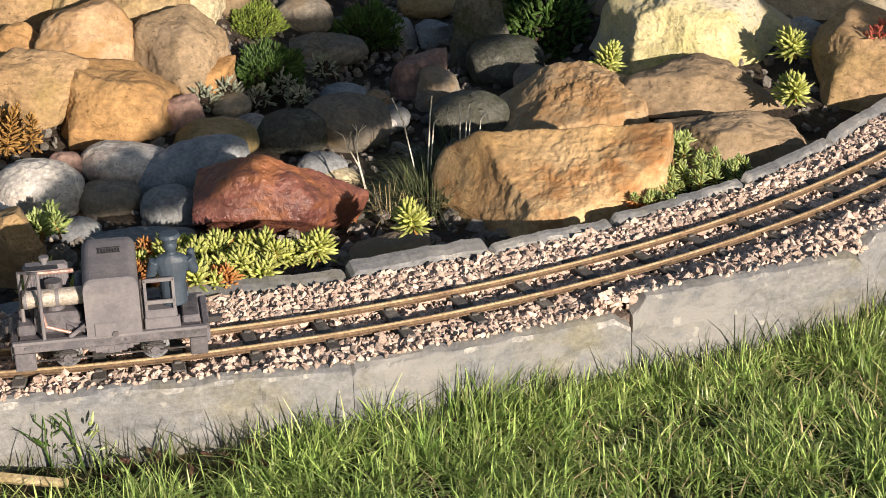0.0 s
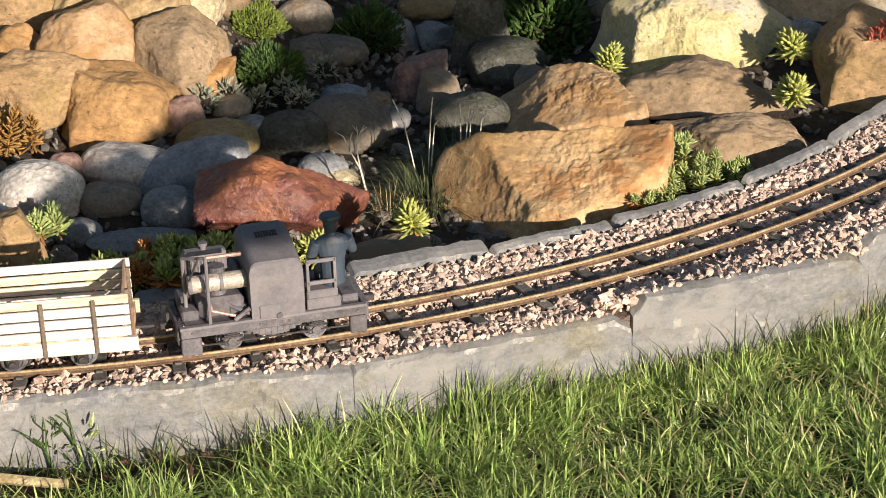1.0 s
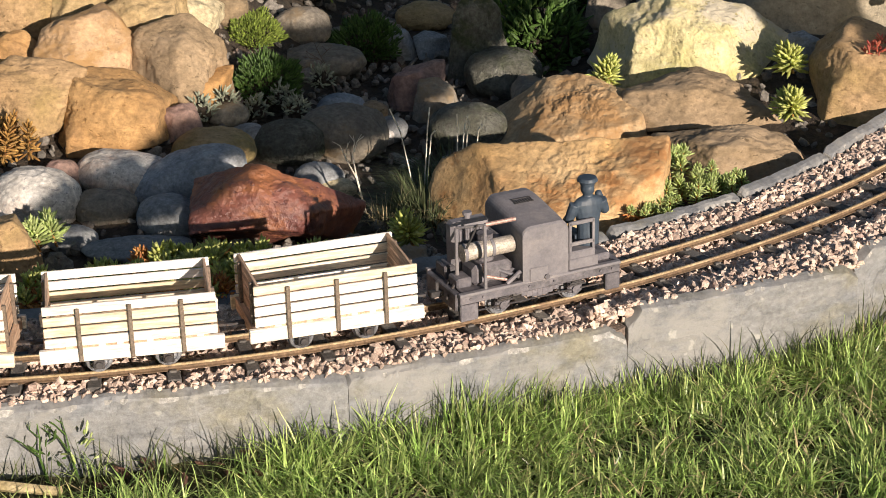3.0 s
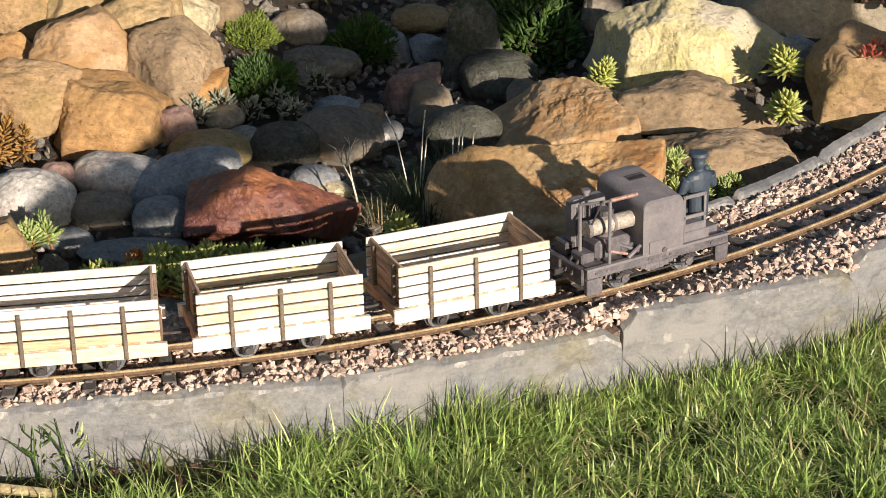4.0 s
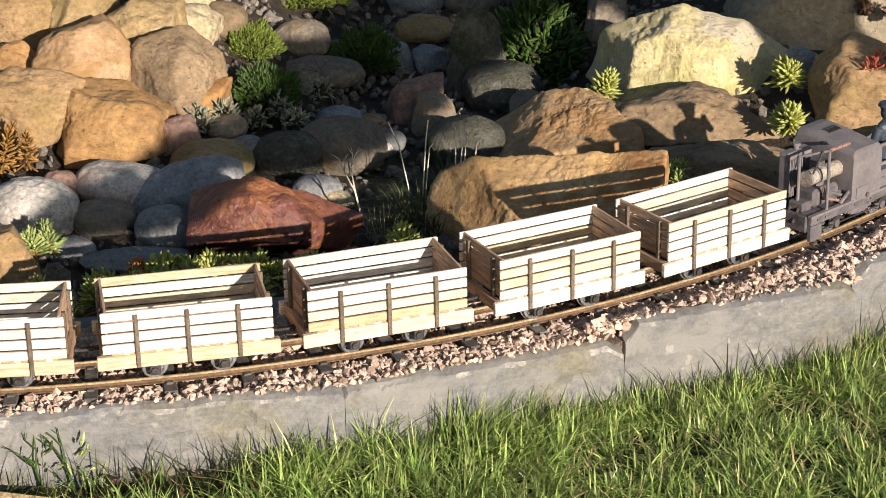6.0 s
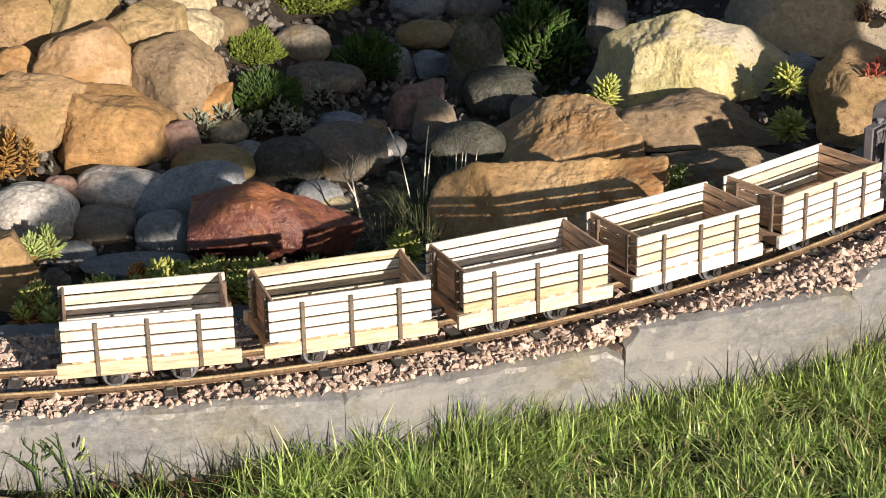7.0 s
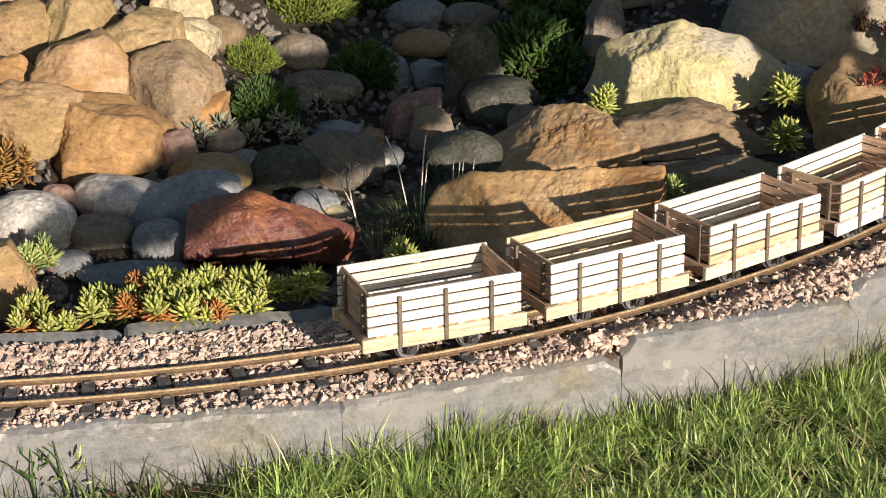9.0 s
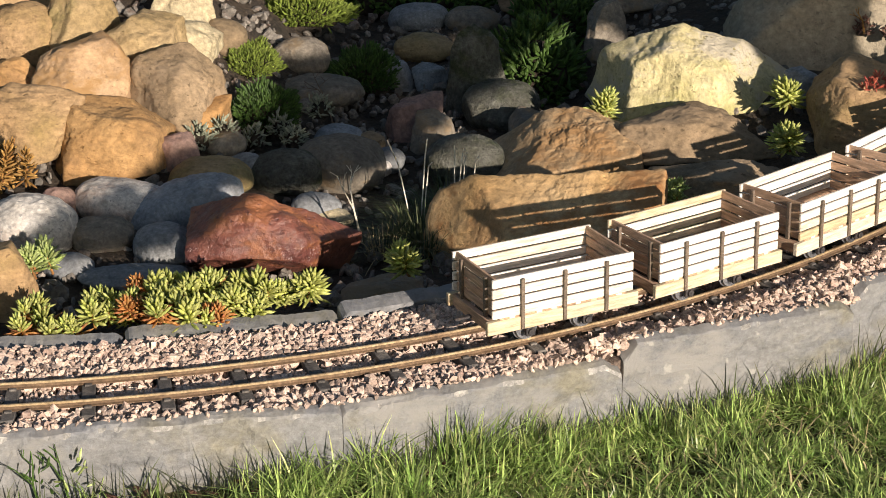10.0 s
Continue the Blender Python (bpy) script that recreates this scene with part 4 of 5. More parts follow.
def leaf_mound(name, x, y, z, a, b, c, n, leaf, material, label, category, seed, wild=0.35):
    """A low cushion of many small leaves that stand out of an uneven dome."""
    r = random.Random(seed)
    P, W, L, D = [], [], [], []
    for k in range(n):
        az, el = r.uniform(0, 6.283), math.asin(r.uniform(0.0, 1.0))
        d = Vector((math.cos(az) * math.cos(el), math.sin(az) * math.cos(el), math.sin(el)))
        lump = 0.78 + 0.35 * noise.noise(d * 2.3 + Vector((seed, 0, 0))) + r.uniform(-0.12, 0.06)
        P.append(Vector((d.x * a, d.y * b, d.z * c)) * lump)
        W.append(d + Vector((r.gauss(0, wild), r.gauss(0, wild), r.gauss(0.3, wild))))
        L.append(leaf * r.uniform(0.6, 1.4))
        D.append(leaf * 0.28 * r.uniform(0.7, 1.3))
    v, f = spindle_leaves(P, W, L, D)
    root = new(name)
    root.location = (x, y, z)
    from_arrays("foliage", v, f, material, root)
    if n < 40:
        tagged(root, label, category, "small weeds")
        return
    bm = bmesh.new()
    bmesh.ops.create_icosphere(bm, subdivisions=3, radius=1)
    for p in bm.verts:
        p.co = Vector((p.co.x * a, p.co.y * b, max(-0.2, p.co.z) * c)) * (0.66 + 0.2 * noise.noise(p.co * 2.3 + Vector((seed, 0, 0))))
    part("cushion", bm, SOIL, root, smooth=True)
    tagged(root, label, category, "cushion plants")


leaf_mound("moss_cushion", -0.195, 2.04, 0.0, 0.035, 0.04, 0.028, 2600, 0.0055, MOSS, "bright green moss cushion over stone", "moss", 1)
leaf_mound("moss_cushion", -0.175, 1.93, -0.02, 0.044, 0.045, 0.036, 2600, 0.0055, MOSS_D, "moss mound with shade put into its dark green", "moss", 2)
leaf_mound("leafy_mound", -0.16, 2.27, -0.012, 0.065, 0.05, 0.040, 3200, 0.0075, MOSS, "fresh green grassy mound between rocks", "ground cover", 3)
leaf_mound("leafy_mound", -0.082, 2.13, -0.045, 0.044, 0.045, 0.040, 2400, 0.007, MOSS_D, "leafy cushion with shade put into its deep green", "ground cover", 4)
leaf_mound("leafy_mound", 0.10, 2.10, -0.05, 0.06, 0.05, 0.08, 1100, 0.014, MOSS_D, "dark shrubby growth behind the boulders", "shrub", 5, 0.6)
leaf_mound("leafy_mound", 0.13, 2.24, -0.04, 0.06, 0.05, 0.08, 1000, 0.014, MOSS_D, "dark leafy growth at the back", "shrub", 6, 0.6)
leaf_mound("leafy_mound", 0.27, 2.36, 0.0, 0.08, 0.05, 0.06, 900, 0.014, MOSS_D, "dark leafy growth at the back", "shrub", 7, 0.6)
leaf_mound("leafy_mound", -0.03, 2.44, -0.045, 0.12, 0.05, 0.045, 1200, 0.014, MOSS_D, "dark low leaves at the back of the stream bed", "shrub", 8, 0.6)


def tuft(name, x, y, z, n, length, width, spread, material, label, category, seed, lean=0.7):
    roots, lens, wid, ln = [], [], [], []
    r = random.Random(seed)
    for k in range(n):
        a, d = r.uniform(0, 6.283), spread * math.sqrt(r.random())
        roots.append((math.cos(a) * d, math.sin(a) * d, 0))
        lens.append(length * r.uniform(0.5, 1.2))
        wid.append(width * r.uniform(0.7, 1.3))
        q = abs(r.gauss(0, lean))
        ln.append((math.cos(a) * q, math.sin(a) * q))
    ob = blades(name, roots, lens, wid, ln, material, curl=0.9, steps=4)
    ob.location = (x, y, z)
    tagged(ob, label, category)
    return ob


tuft("grass_tuft", -0.018, 1.655, -0.045, 800, 0.034, 0.0011, 0.030, DARKGRASS, "dull green grassy tuft with drooping blades", "grass tuft", 1, 1.5)
tuft("grass_tuft", 0.005, 1.72, -0.046, 650, 0.034, 0.0011, 0.032, DARKGRASS, "dull green grassy tuft with drooping blades", "grass tuft", 2, 1.5)
tuft("dry_tuft", -0.052, 1.64, -0.046, 70, 0.030, 0.0010, 0.016, DRY, "dry straw lying beside the red boulder", "dry grass", 3, 1.2)
for i, (x, y) in enumerate(((-0.178, 1.86), (-0.155, 1.89), (-0.205, 1.84), (-0.14, 1.86), (-0.12, 1.95), (-0.225, 1.82))):
    leaf_mound("small_weed", x, y, -0.02 if x > -0.2 else -0.006, 0.013, 0.013, 0.020, 90, 0.007, SILVER, "small silvery-leaved weed among stones", "weed", 20 + i, 0.7)


def stalk(name, pts, r, material, label):
    bm = bmesh.new()
    for p, q in zip(pts, pts[1:]):
        add_rod(bm, p, q, r, 6, r * 0.8)
    tagged(part(name, bm, material), label, "dry stalk", "dry stalks")


for base, tip in (((-0.0334, 1.7, 0.0004), (-0.0473, 1.7, 0.0371)), ((-0.0174, 1.7, 0.007), (-0.0125, 1.7, 0.0377)), ((-0.0149, 1.7, 0.0096), (-0.0084, 1.7, 0.0163)), ((0.0102, 1.7, 0.0092), (0.011, 1.7, 0.0311)), ((0.0142, 1.7, 0.0081), (0.0198, 1.7, 0.0289)), ((0.0176, 1.7, 0.0091), (0.0217, 1.7, 0.0247)), ((0.026, 1.7, 0.009), (0.0325, 1.7, 0.0214))):
    base, tip = Vector(base), Vector(tip)
    low = base + (base - tip) * 0.5
    stalk("dry_stalk", [(low.x, low.y, min(low.z, -0.048)), base.lerp(tip, 0.4) + Vector((0.0006, 0, 0)), tip], 0.0007, PALE_SUNLIT, "dry cut stalk in a grass tuft, sunlight put into its colour")


def twig_plant(x, y, z, h, seed, material, label):
    r = random.Random(seed)
    bm = bmesh.new()

    def grow(p, d, ln, w, depth):
        q = p + d * ln
        add_rod(bm, p, q, w, 5, w * 0.7)
        if depth:
            for _ in range(2):
                grow(q, (d + Vector((r.gauss(0, 0.5), r.gauss(0, 0.3), r.gauss(0.1, 0.25)))).normalized(), ln * 0.62, w * 0.7, depth - 1)
    grow(Vector((0, 0, 0)), Vector((-0.2, 0, 1)).normalized(), h * 0.45, 0.0011, 3)
    ob = part("twig", bm, material)
    ob.location = (x, y, z)
    tagged(ob, label, "twig")


twig_plant(-0.070, 1.662, -0.044, 0.072, 3, PALE_SUNLIT, "pale forked dead twig beside the red boulder")
twig_plant(-0.11, 2.0, -0.05, 0.06, 5, BARK, "dark dead twig lying in the stream bed")
for i, (x, y, z, h) in enumerate(((0.392, 1.80, 0.045, 0.02), (0.402, 1.815, 0.045, 0.02), (-0.335, 2.0, 0.095, 0.02))):
    leaf_mound("red_weed", x, y, z, 0.008, 0.006, 0.010, 26, 0.007, REDLEAF, "small red-leaved weed on stone", "weed", 40 + i, 0.8)
for i, (x, y, z) in enumerate(((0.425, 2.0, 0.04), (0.45, 1.98, 0.04), (0.475, 1.985, 0.04))):
    twig_plant(x, y, z, 0.030, 50 + i, RUSTY, "small brown dead flower stem")
    leaf_mound("dry_weed", x, y + 0.005, z, 0.010, 0.008, 0.016, 60, 0.006, DEADLEAF, "withered brown weed before the rear boulder", "weed", 60 + i, 0.8)


def build_edge_weeds():
    """Dead leaves, dark stems and small weeds at the foot of the slates."""
    roots, lens, wid, ln = [], [], [], []
    for k in range(330):
        x = rng.uniform(-0.36, 0.34)
        roots.append((x, lawn_edge(x) - rng.uniform(0.002, 0.02), -0.066))
        lens.append(rng.uniform(0.020, 0.056))
        wid.append(rng.uniform(0.0010, 0.0020))
        ln.append((rng.normal(0, 0.45), -abs(rng.normal(0, 0.2))))
    tagged(blades("edge_grass", roots, lens, wid, ln, DARKGRASS), "dark thin stems at the foot of the slate", "grass", kind="stuff")
    r = random.Random(4)
    for k in range(22):
        x = r.uniform(-0.24, -0.09) if k < 17 else r.uniform(-0.05, 0.05)
        y = lawn_edge(x) - r.uniform(0.006, 0.04)
        bm = bmesh.new()
        n = 7
        ring = []
        for i in range(n):
            a = 6.283 * i / n
            q = 0.0036 * (1 + 0.30 * math.cos(2 * a) + r.uniform(-0.10, 0.10))
            ring.append(bm.verts.new((math.cos(a) * q * 1.3, math.sin(a) * q, 0.0010 * math.cos(2 * a))))
        top = bm.verts.new((0, 0, 0.0016))
        for i in range(n):
            bm.faces.new((ring[i], ring[(i + 1) % n], top))
        bmesh.ops.solidify(bm, geom=bm.faces[:], thickness=0.0004)
        ob = part("fallen_leaf", bm, DEADLEAF)
        ob.matrix_basis = pose(x, y, -0.054 + r.uniform(0, 0.005), r.uniform(-35, 35), r.uniform(-35, 35), r.uniform(0, 360))
        tagged(ob, "curled reddish-brown dead leaf at the lawn's edge", "leaf", "fallen leaves")
    bm = rod((-0.318, 1.204, -0.047), (-0.257, 1.188, -0.046), 0.0042, 7, 0.0032)
    tagged(part("wood_stick", bm, DRY), "pale broken stick lying in the grass", "stick")
    for i, x in enumerate((-0.252, -0.272)):
        twig_plant(x, lawn_edge(x) - 0.006, -0.062, 0.05, 90 + i, MOSS_D, "thin weed stem against the slate")
        leaf_mound("small_weed", x + 0.004, lawn_edge(x) - 0.008, -0.045, 0.012, 0.005, 0.026, 9, 0.007, MOSS_D if i else SEDUM_G, "sparse leafy weed climbing the slate", "weed", 80 + i, 0.7)


build_edge_weeds()


# ------------------------------------------------------------ train
WHEEL_R = 0.0085


def wheel_mesh():
    """A flanged wheel with a dished face and spokes, axis along y, outer face towards -y."""
    bm = bmesh.new()
    prof = [(0.0, -0.0022), (0.0022, -0.0022), (0.0026, -0.0012), (0.0060, -0.0010), (0.0066, -0.0020), (WHEEL_R, -0.0018), (WHEEL_R, 0.0012), (WHEEL_R + 0.0013, 0.0016), (WHEEL_R + 0.0010, 0.0026), (0.0, 0.0026)]
    n = 24
    rings = []
    for r, y in prof:
        if r == 0:
            rings.append([bm.verts.new((0, y, 0))])
        else:
            rings.append([bm.verts.new((r * math.cos(6.28318 * k / n), y, r * math.sin(6.28318 * k / n))) for k in range(n)])
    for p, q in zip(rings, rings[1:]):
        for k in range(n):
            k2 = (k + 1) % n
            if len(p) == 1:
                bm.faces.new((p[0], q[k2], q[k]))
            elif len(q) == 1:
                bm.faces.new((p[k], p[k2], q[0]))
            else:
                bm.faces.new((p[k], p[k2], q[k2], q[k]))
    for k in range(4):
        m = Matrix.Rotation(k * math.pi / 4, 4, "Y")
        add_box(bm, -0.0006, 0.0006, -0.0019, -0.0008, -0.0062, 0.0062, 0, m)
    bmesh.ops.recalc_face_normals(bm, faces=bm.faces)
    return bm


def wheels_for(parent, xs):
    """Wheels and axles; the wheels are keyed later, about their own axles."""
    for x in xs:
        part("axle", rod((x, -0.016, WHEEL_R), (x, 0.016, WHEEL_R), 0.0014, 8), DARK_IRON, parent)
        for side in (-1, 1):
            w = part("wheel", wheel_mesh(), STEEL, parent, "dull steel flanged wheel")
            w.matrix_basis = pose(x, side * (GAUGE / 2 + 0.0010), WHEEL_R, 0, 0, 0 if side < 0 else 180)


def build_wagon():
    """Slatted open wagon: four spaced boards a side, solebars, straps, boarded ends and floor."""
    wg = new("slatted_wagon")
    L, W2, TOP = 0.0579, 0.0307, 0.0572
    z0, pitch, bh = 0.0266, 0.00790, 0.0064
    for side in (-1, 1):
        sole = part("solebar", box(-0.0622, 0.0622, side * W2 - 0.0020, side * W2 + 0.0020, 0.0152, 0.0252, 0.0005), PINE, wg)
        for k in range(4):
            zz = z0 + k * pitch
            part("side_board", box(-L, L, side * W2 - 0.0011, side * W2 + 0.0011, zz, min(TOP, zz + bh), 0.0004), PINE, wg)
        for k, x in enumerate((-0.0345, 0.0, 0.0345)):
            part("strap", box(x - 0.0014, x + 0.0014, side * (W2 + 0.0029) - 0.0008, side * (W2 + 0.0029) + 0.0008, 0.0160, 0.0548, 0.0003), STRAP, wg, "dark upright strap")
        for x in (-0.042, -0.020, -0.008, 0.012, 0.025, 0.046):
            part("batten", box(x - 0.0022, x + 0.0022, side * W2 - 0.0010, side * W2 + 0.0010, 0.02525, 0.0266, 0), PINE, wg)
    for end in (-1, 1):
        for k in range(4):
            zz = z0 + k * pitch
            part("end_board", box(end * (L - 0.0035) - 0.0010, end * (L - 0.0035) + 0.0010, -W2 + 0.0012, W2 - 0.0012, zz, zz + bh, 0.0003), PINE_SHADED, wg)
        for y in (-0.0185, 0.0185):
            part("end_post", box(end * (L - 0.0012) - 0.0013, end * (L - 0.0012) + 0.0013, y - 0.0016, y + 0.0016, 0.0190, 0.0550, 0.0003), STRAP, wg)
        part("headstock", box(end * 0.0572 - 0.0022, end * 0.0572 + 0.0022, -W2 + 0.0024, W2 - 0.0024, 0.0160, 0.0248, 0.0004), PINE_SHADED, wg)
        part("coupling", box(end * 0.0650 - 0.0075, end * 0.0650 + 0.0075, -0.0022, 0.0022, 0.0172, 0.0192, 0.0003), DARK_IRON, wg, "flat dark coupling bar")
    for k in range(6):
        y = -0.0262 + k * 0.0105
        part("floor_board", box(-L + 0.006, L - 0.006, y - 0.0049, y + 0.0049, 0.0250, 0.0264, 0.0003), PINE_SHADED, wg)
    for x in (-0.0235, 0.0235):
        for side in (-1, 1):
            bm = bmesh.new()
            add_box(bm, x - 0.0038, x + 0.0038, side * 0.0245 - 0.0014, side * 0.0245 + 0.0014, 0.0050, 0.0156, 0.0006)
            add_rod(bm, (x, side * 0.0235, WHEEL_R), (x, side * 0.0275, WHEEL_R), 0.0026, 10)
            part("axle_box", bm, DARK_IRON, wg)
    part("underframe", box(-0.050, 0.050, -0.011, 0.011, 0.0120, 0.0246, 0.0008), DARK_IRON, wg)
    wheels_for(wg, (-0.0235, 0.0235))
    tagged(wg, "open wagon of pale slatted pine boards with dark upright straps", "wagon", "train of slatted wagons")
    return wg


def build_loco():
    lc = new("model_locomotive")
    # frame
    for side in (-1, 1):
        part("frame_beam", box(-0.0650, 0.0645, side * 0.0262 - 0.0020, side * 0.0262 + 0.0020, 0.0170, 0.0250, 0.0006), DARK_PAINT, lc)
        part("footplate_rail", box(-0.0655, 0.0650, side * 0.0268 - 0.0022, side * 0.0268 + 0.0022, 0.0232, 0.0254, 0.0004), GREY_PAINT, lc)
        for x0, x1 in ((-0.0650, -0.0510), (0.0525, 0.0645)):
            part("step_block", box(x0, x1, side * 0.0262 - 0.0022, side * 0.0262 + 0.0022, 0.0040, 0.0166, 0.0007), DARK_PAINT, lc)
        for x in (-0.030, 0.029):
            bm = bmesh.new()
            add_box(bm, x - 0.006, x + 0.006, side * 0.0236 - 0.0018, side * 0.0236 + 0.0018, 0.0062, 0.0166, 0.0012)
            add_rod(bm, (x, side * 0.0225, 0.0095), (x, side * 0.0270, 0.0095), 0.0032, 12)
            part("axle_box", bm, DARK_PAINT, lc)
        bm = bmesh.new()
        for k in range(9):
            u = -1 + k / 4
            add_box(bm, -0.0005 + u * 0.017 - 0.0022, -0.0005 + u * 0.017 + 0.0022, side * 0.0250 - 0.0012, side * 0.0250 + 0.0012, 0.0105 + 0.0045 * u * u, 0.0168, 0.0003)
        part("valance", bm, DARK_PAINT, lc)
    for end in (-1, 1):
        part("buffer_beam", box(end * 0.0645 - 0.0025, end * 0.0645 + 0.0025, -0.0242, 0.0242, 0.0110, 0.0245, 0.0008), DARK_PAINT, lc)
        part("coupler", box(end * 0.0700 - 0.0060, end * 0.0700 + 0.0060, -0.0030, 0.0030, 0.0150, 0.0195, 0.0006), DARK_IRON, lc)
    part("deck", box(-0.0610, 0.0610, -0.0245, 0.0245, 0.0222, 0.0243, 0.0004), DARK_PAINT, lc)
    # engine hood, arched across the frame with rounded shoulders
    bm = bmesh.new()
    cross = [(-0.0285, 0.0650), (-0.0272, 0.0664), (-0.0190, 0.0676), (-0.0080, 0.0694), (0.0040, 0.0710), (0.0140, 0.0722), (0.0220, 0.0728), (0.0285, 0.0724), (0.0300, 0.0708)]
    x0, x1, cr = -0.0155, 0.0215, 0.0070
    rings = []
    for y, top in cross:
        ring = [(x0, 0.0235)]
        ring += [(x0 + cr - cr * math.cos(a), top - cr + cr * math.sin(a)) for a in np.linspace(0, math.pi / 2, 7)]
        ring += [(x1 - cr + cr * math.sin(a), top - cr + cr * math.cos(a)) for a in np.linspace(0, math.pi / 2, 7)]
        ring += [(x1, 0.0235)]
        rings.append([bm.verts.new((x, y, z)) for x, z in ring])
    for p, q in zip(rings, rings[1:]):
        for k in range(len(p) - 1):
            bm.faces.new((p[k], p[k + 1], q[k + 1], q[k]))
    bm.faces.new(rings[0])
    bm.faces.new(list(reversed(rings[-1])))
    bmesh.ops.recalc_face_normals(bm, faces=bm.faces)
    hood = part("engine_hood", bm, GREY_PAINT, lc, "matt grey rounded engine hood")
    bm = box(-0.010, 0.0045, -0.0294, -0.0286, 0.0245, 0.0345, 0.0004)
    part("access_panel", bm, GREY_PAINT, hood)
    part("hood_bolt", rod((0.0035, -0.0286, 0.0262), (0.0035, -0.0305, 0.0262), 0.0021, 10), DARK_PAINT, hood)
    # unreadable maker's lettering on the arched roof: a dark frame with bars
    slope = math.atan2(0.0016, 0.0120)
    base = Matrix.Translation((0.0035, 0.0080, 0.07165)) @ Matrix.Rotation(slope, 4, "X")
    for y in (-0.0032, 0.0032):
        part("lettering_bar", box(-0.0078, 0.0078, y - 0.00045, y + 0.00045, 0.0001, 0.0005, 0, base), BLACK, hood)
    for k in range(8):
        x = -0.0068 + k * 0.00195
        part("lettering_bar", box(x - 0.0005, x + 0.0005, -0.0022, 0.0020 - (k % 3) * 0.0004, 0.0001, 0.0005, 0, base), BLACK, hood)
    # radiator, drum, pipework
    rad = part("radiator", box(-0.0555, -0.0250, 0.0040, 0.0150, 0.0245, 0.0660, 0.0022), GREY_PAINT, lc)
    part("radiator_core", box(-0.0525, -0.0280, 0.0030, 0.0045, 0.0300, 0.0610, 0.0004), DARK_PAINT, rad)
    for k in range(11):
        x = -0.0518 + k * 0.0023
        part("fin", box(x - 0.0004, x + 0.0004, 0.0024, 0.0031, 0.0305, 0.0605, 0), GREY_PAINT, rad)
    bm = rod((-0.0405, 0.009, 0.0655), (-0.0405, 0.009, 0.0690), 0.0022, 12)
    add_rod(bm, (-0.0405, 0.009, 0.0690), (-0.0405, 0.009, 0.0712), 0.0034, 12)
    part("filler_cap", bm, GREY_PAINT, rad)
    drum = part("exhaust_drum", rod((-0.0560, -0.0130, 0.0500), (-0.0160, -0.0130, 0.0500), 0.0062, 20), BRIGHT, lc, "worn tin exhaust drum")
    for x in (-0.0545, -0.0440, -0.0330):
        part("band", rod((x - 0.0012, -0.0130, 0.0500), (x + 0.0012, -0.0130, 0.0500), 0.0067, 20), GREY_PAINT, drum)
    part("crankcase", box(-0.0500, -0.0180, -0.0190, 0.0020, 0.0245, 0.0400, 0.0030), DARK_PAINT, lc)
    part("cylinder", rod((-0.0350, -0.008, 0.038), (-0.0350, -0.008, 0.060), 0.0060, 14), DARK_PAINT, lc)
    part("gearbox", box(-0.0300, -0.0160, -0.0200, 0.0150, 0.0245, 0.0330, 0.0016), DARK_PAINT, lc)
    bm = rod((-0.0440, -0.0262, 0.0250), (-0.0440, -0.0262, 0.0740), 0.0013, 8)
    add_rod(bm, (-0.0440, -0.0262, 0.0740), (-0.0200, -0.0262, 0.0740), 0.0013, 8)
    add_rod(bm, (-0.0580, -0.0080, 0.0680), (-0.0440, -0.0262, 0.0740), 0.0010, 8)
    part("pipe_frame", bm, GREY_PAINT, lc)
    part("vertical_pipe", rod((-0.0575, -0.0080, 0.0250), (-0.0575, -0.0080, 0.0680), 0.0014, 8), GREY_PAINT, lc)
    part("lever", rod((-0.0555, -0.0200, 0.0560), (-0.0480, -0.0230, 0.0740), 0.0008, 8), BLACK, lc)
    part("red_pipe", rod((-0.0420, -0.0225, 0.0330), (-0.0260, -0.0235, 0.0275), 0.0012, 8), RED_PIPE, lc, "thin reddish copper pipe")
    part("red_pipe", rod((-0.0440, -0.0225, 0.0430), (-0.0420, -0.0225, 0.0330), 0.0012, 8), RED_PIPE, lc, "thin reddish copper pipe")
    part("top_tube", rod((-0.0435, -0.0262, 0.0741), (-0.0200, -0.0262, 0.0741), 0.0016, 8), RED_PIPE, lc)
    for a, b in (((-0.0270, -0.0260, 0.0255), (-0.0160, -0.0260, 0.0330)), ((-0.0330, -0.0160, 0.0350), (-0.0160, -0.0240, 0.0280))):
        part("stay", rod(a, b, 0.0016, 8), DARK_PAINT, lc)
    part("tool_box", box(-0.0620, -0.0500, -0.0170, -0.0020, 0.0243, 0.0320, 0.0012), DARK_PAINT, lc)
    part("tool_box", box(-0.0615, -0.0520, 0.0040, 0.0200, 0.0243, 0.0345, 0.0012), DARK_PAINT, lc)
    for y in (-0.012, -0.004):
        part("hose", rod((-0.0680, y, 0.0170), (-0.0600, y, 0.0290), 0.0014, 8), DARK_IRON, lc)
    # driver's seat
    seat = part("seat_box", box(0.0240, 0.0460, -0.0250, -0.0060, 0.0243, 0.0385, 0.0010), GREY_PAINT, lc)
    for x in (0.0255, 0.0445):
        part("seat_post", box(x - 0.0011, x + 0.0011, -0.0245, -0.0225, 0.0380, 0.0610, 0.0003), GREY_PAINT, seat)
    for z in (0.0600, 0.0440):
        part("seat_rail", box(0.0246, 0.0454, -0.0245, -0.0225, z - 0.0014, z + 0.0014, 0.0003), GREY_PAINT, seat)
    part("side_box", box(0.0235, 0.0475, -0.0262, -0.0220, 0.0250, 0.0330, 0.0006), GREY_PAINT, lc)
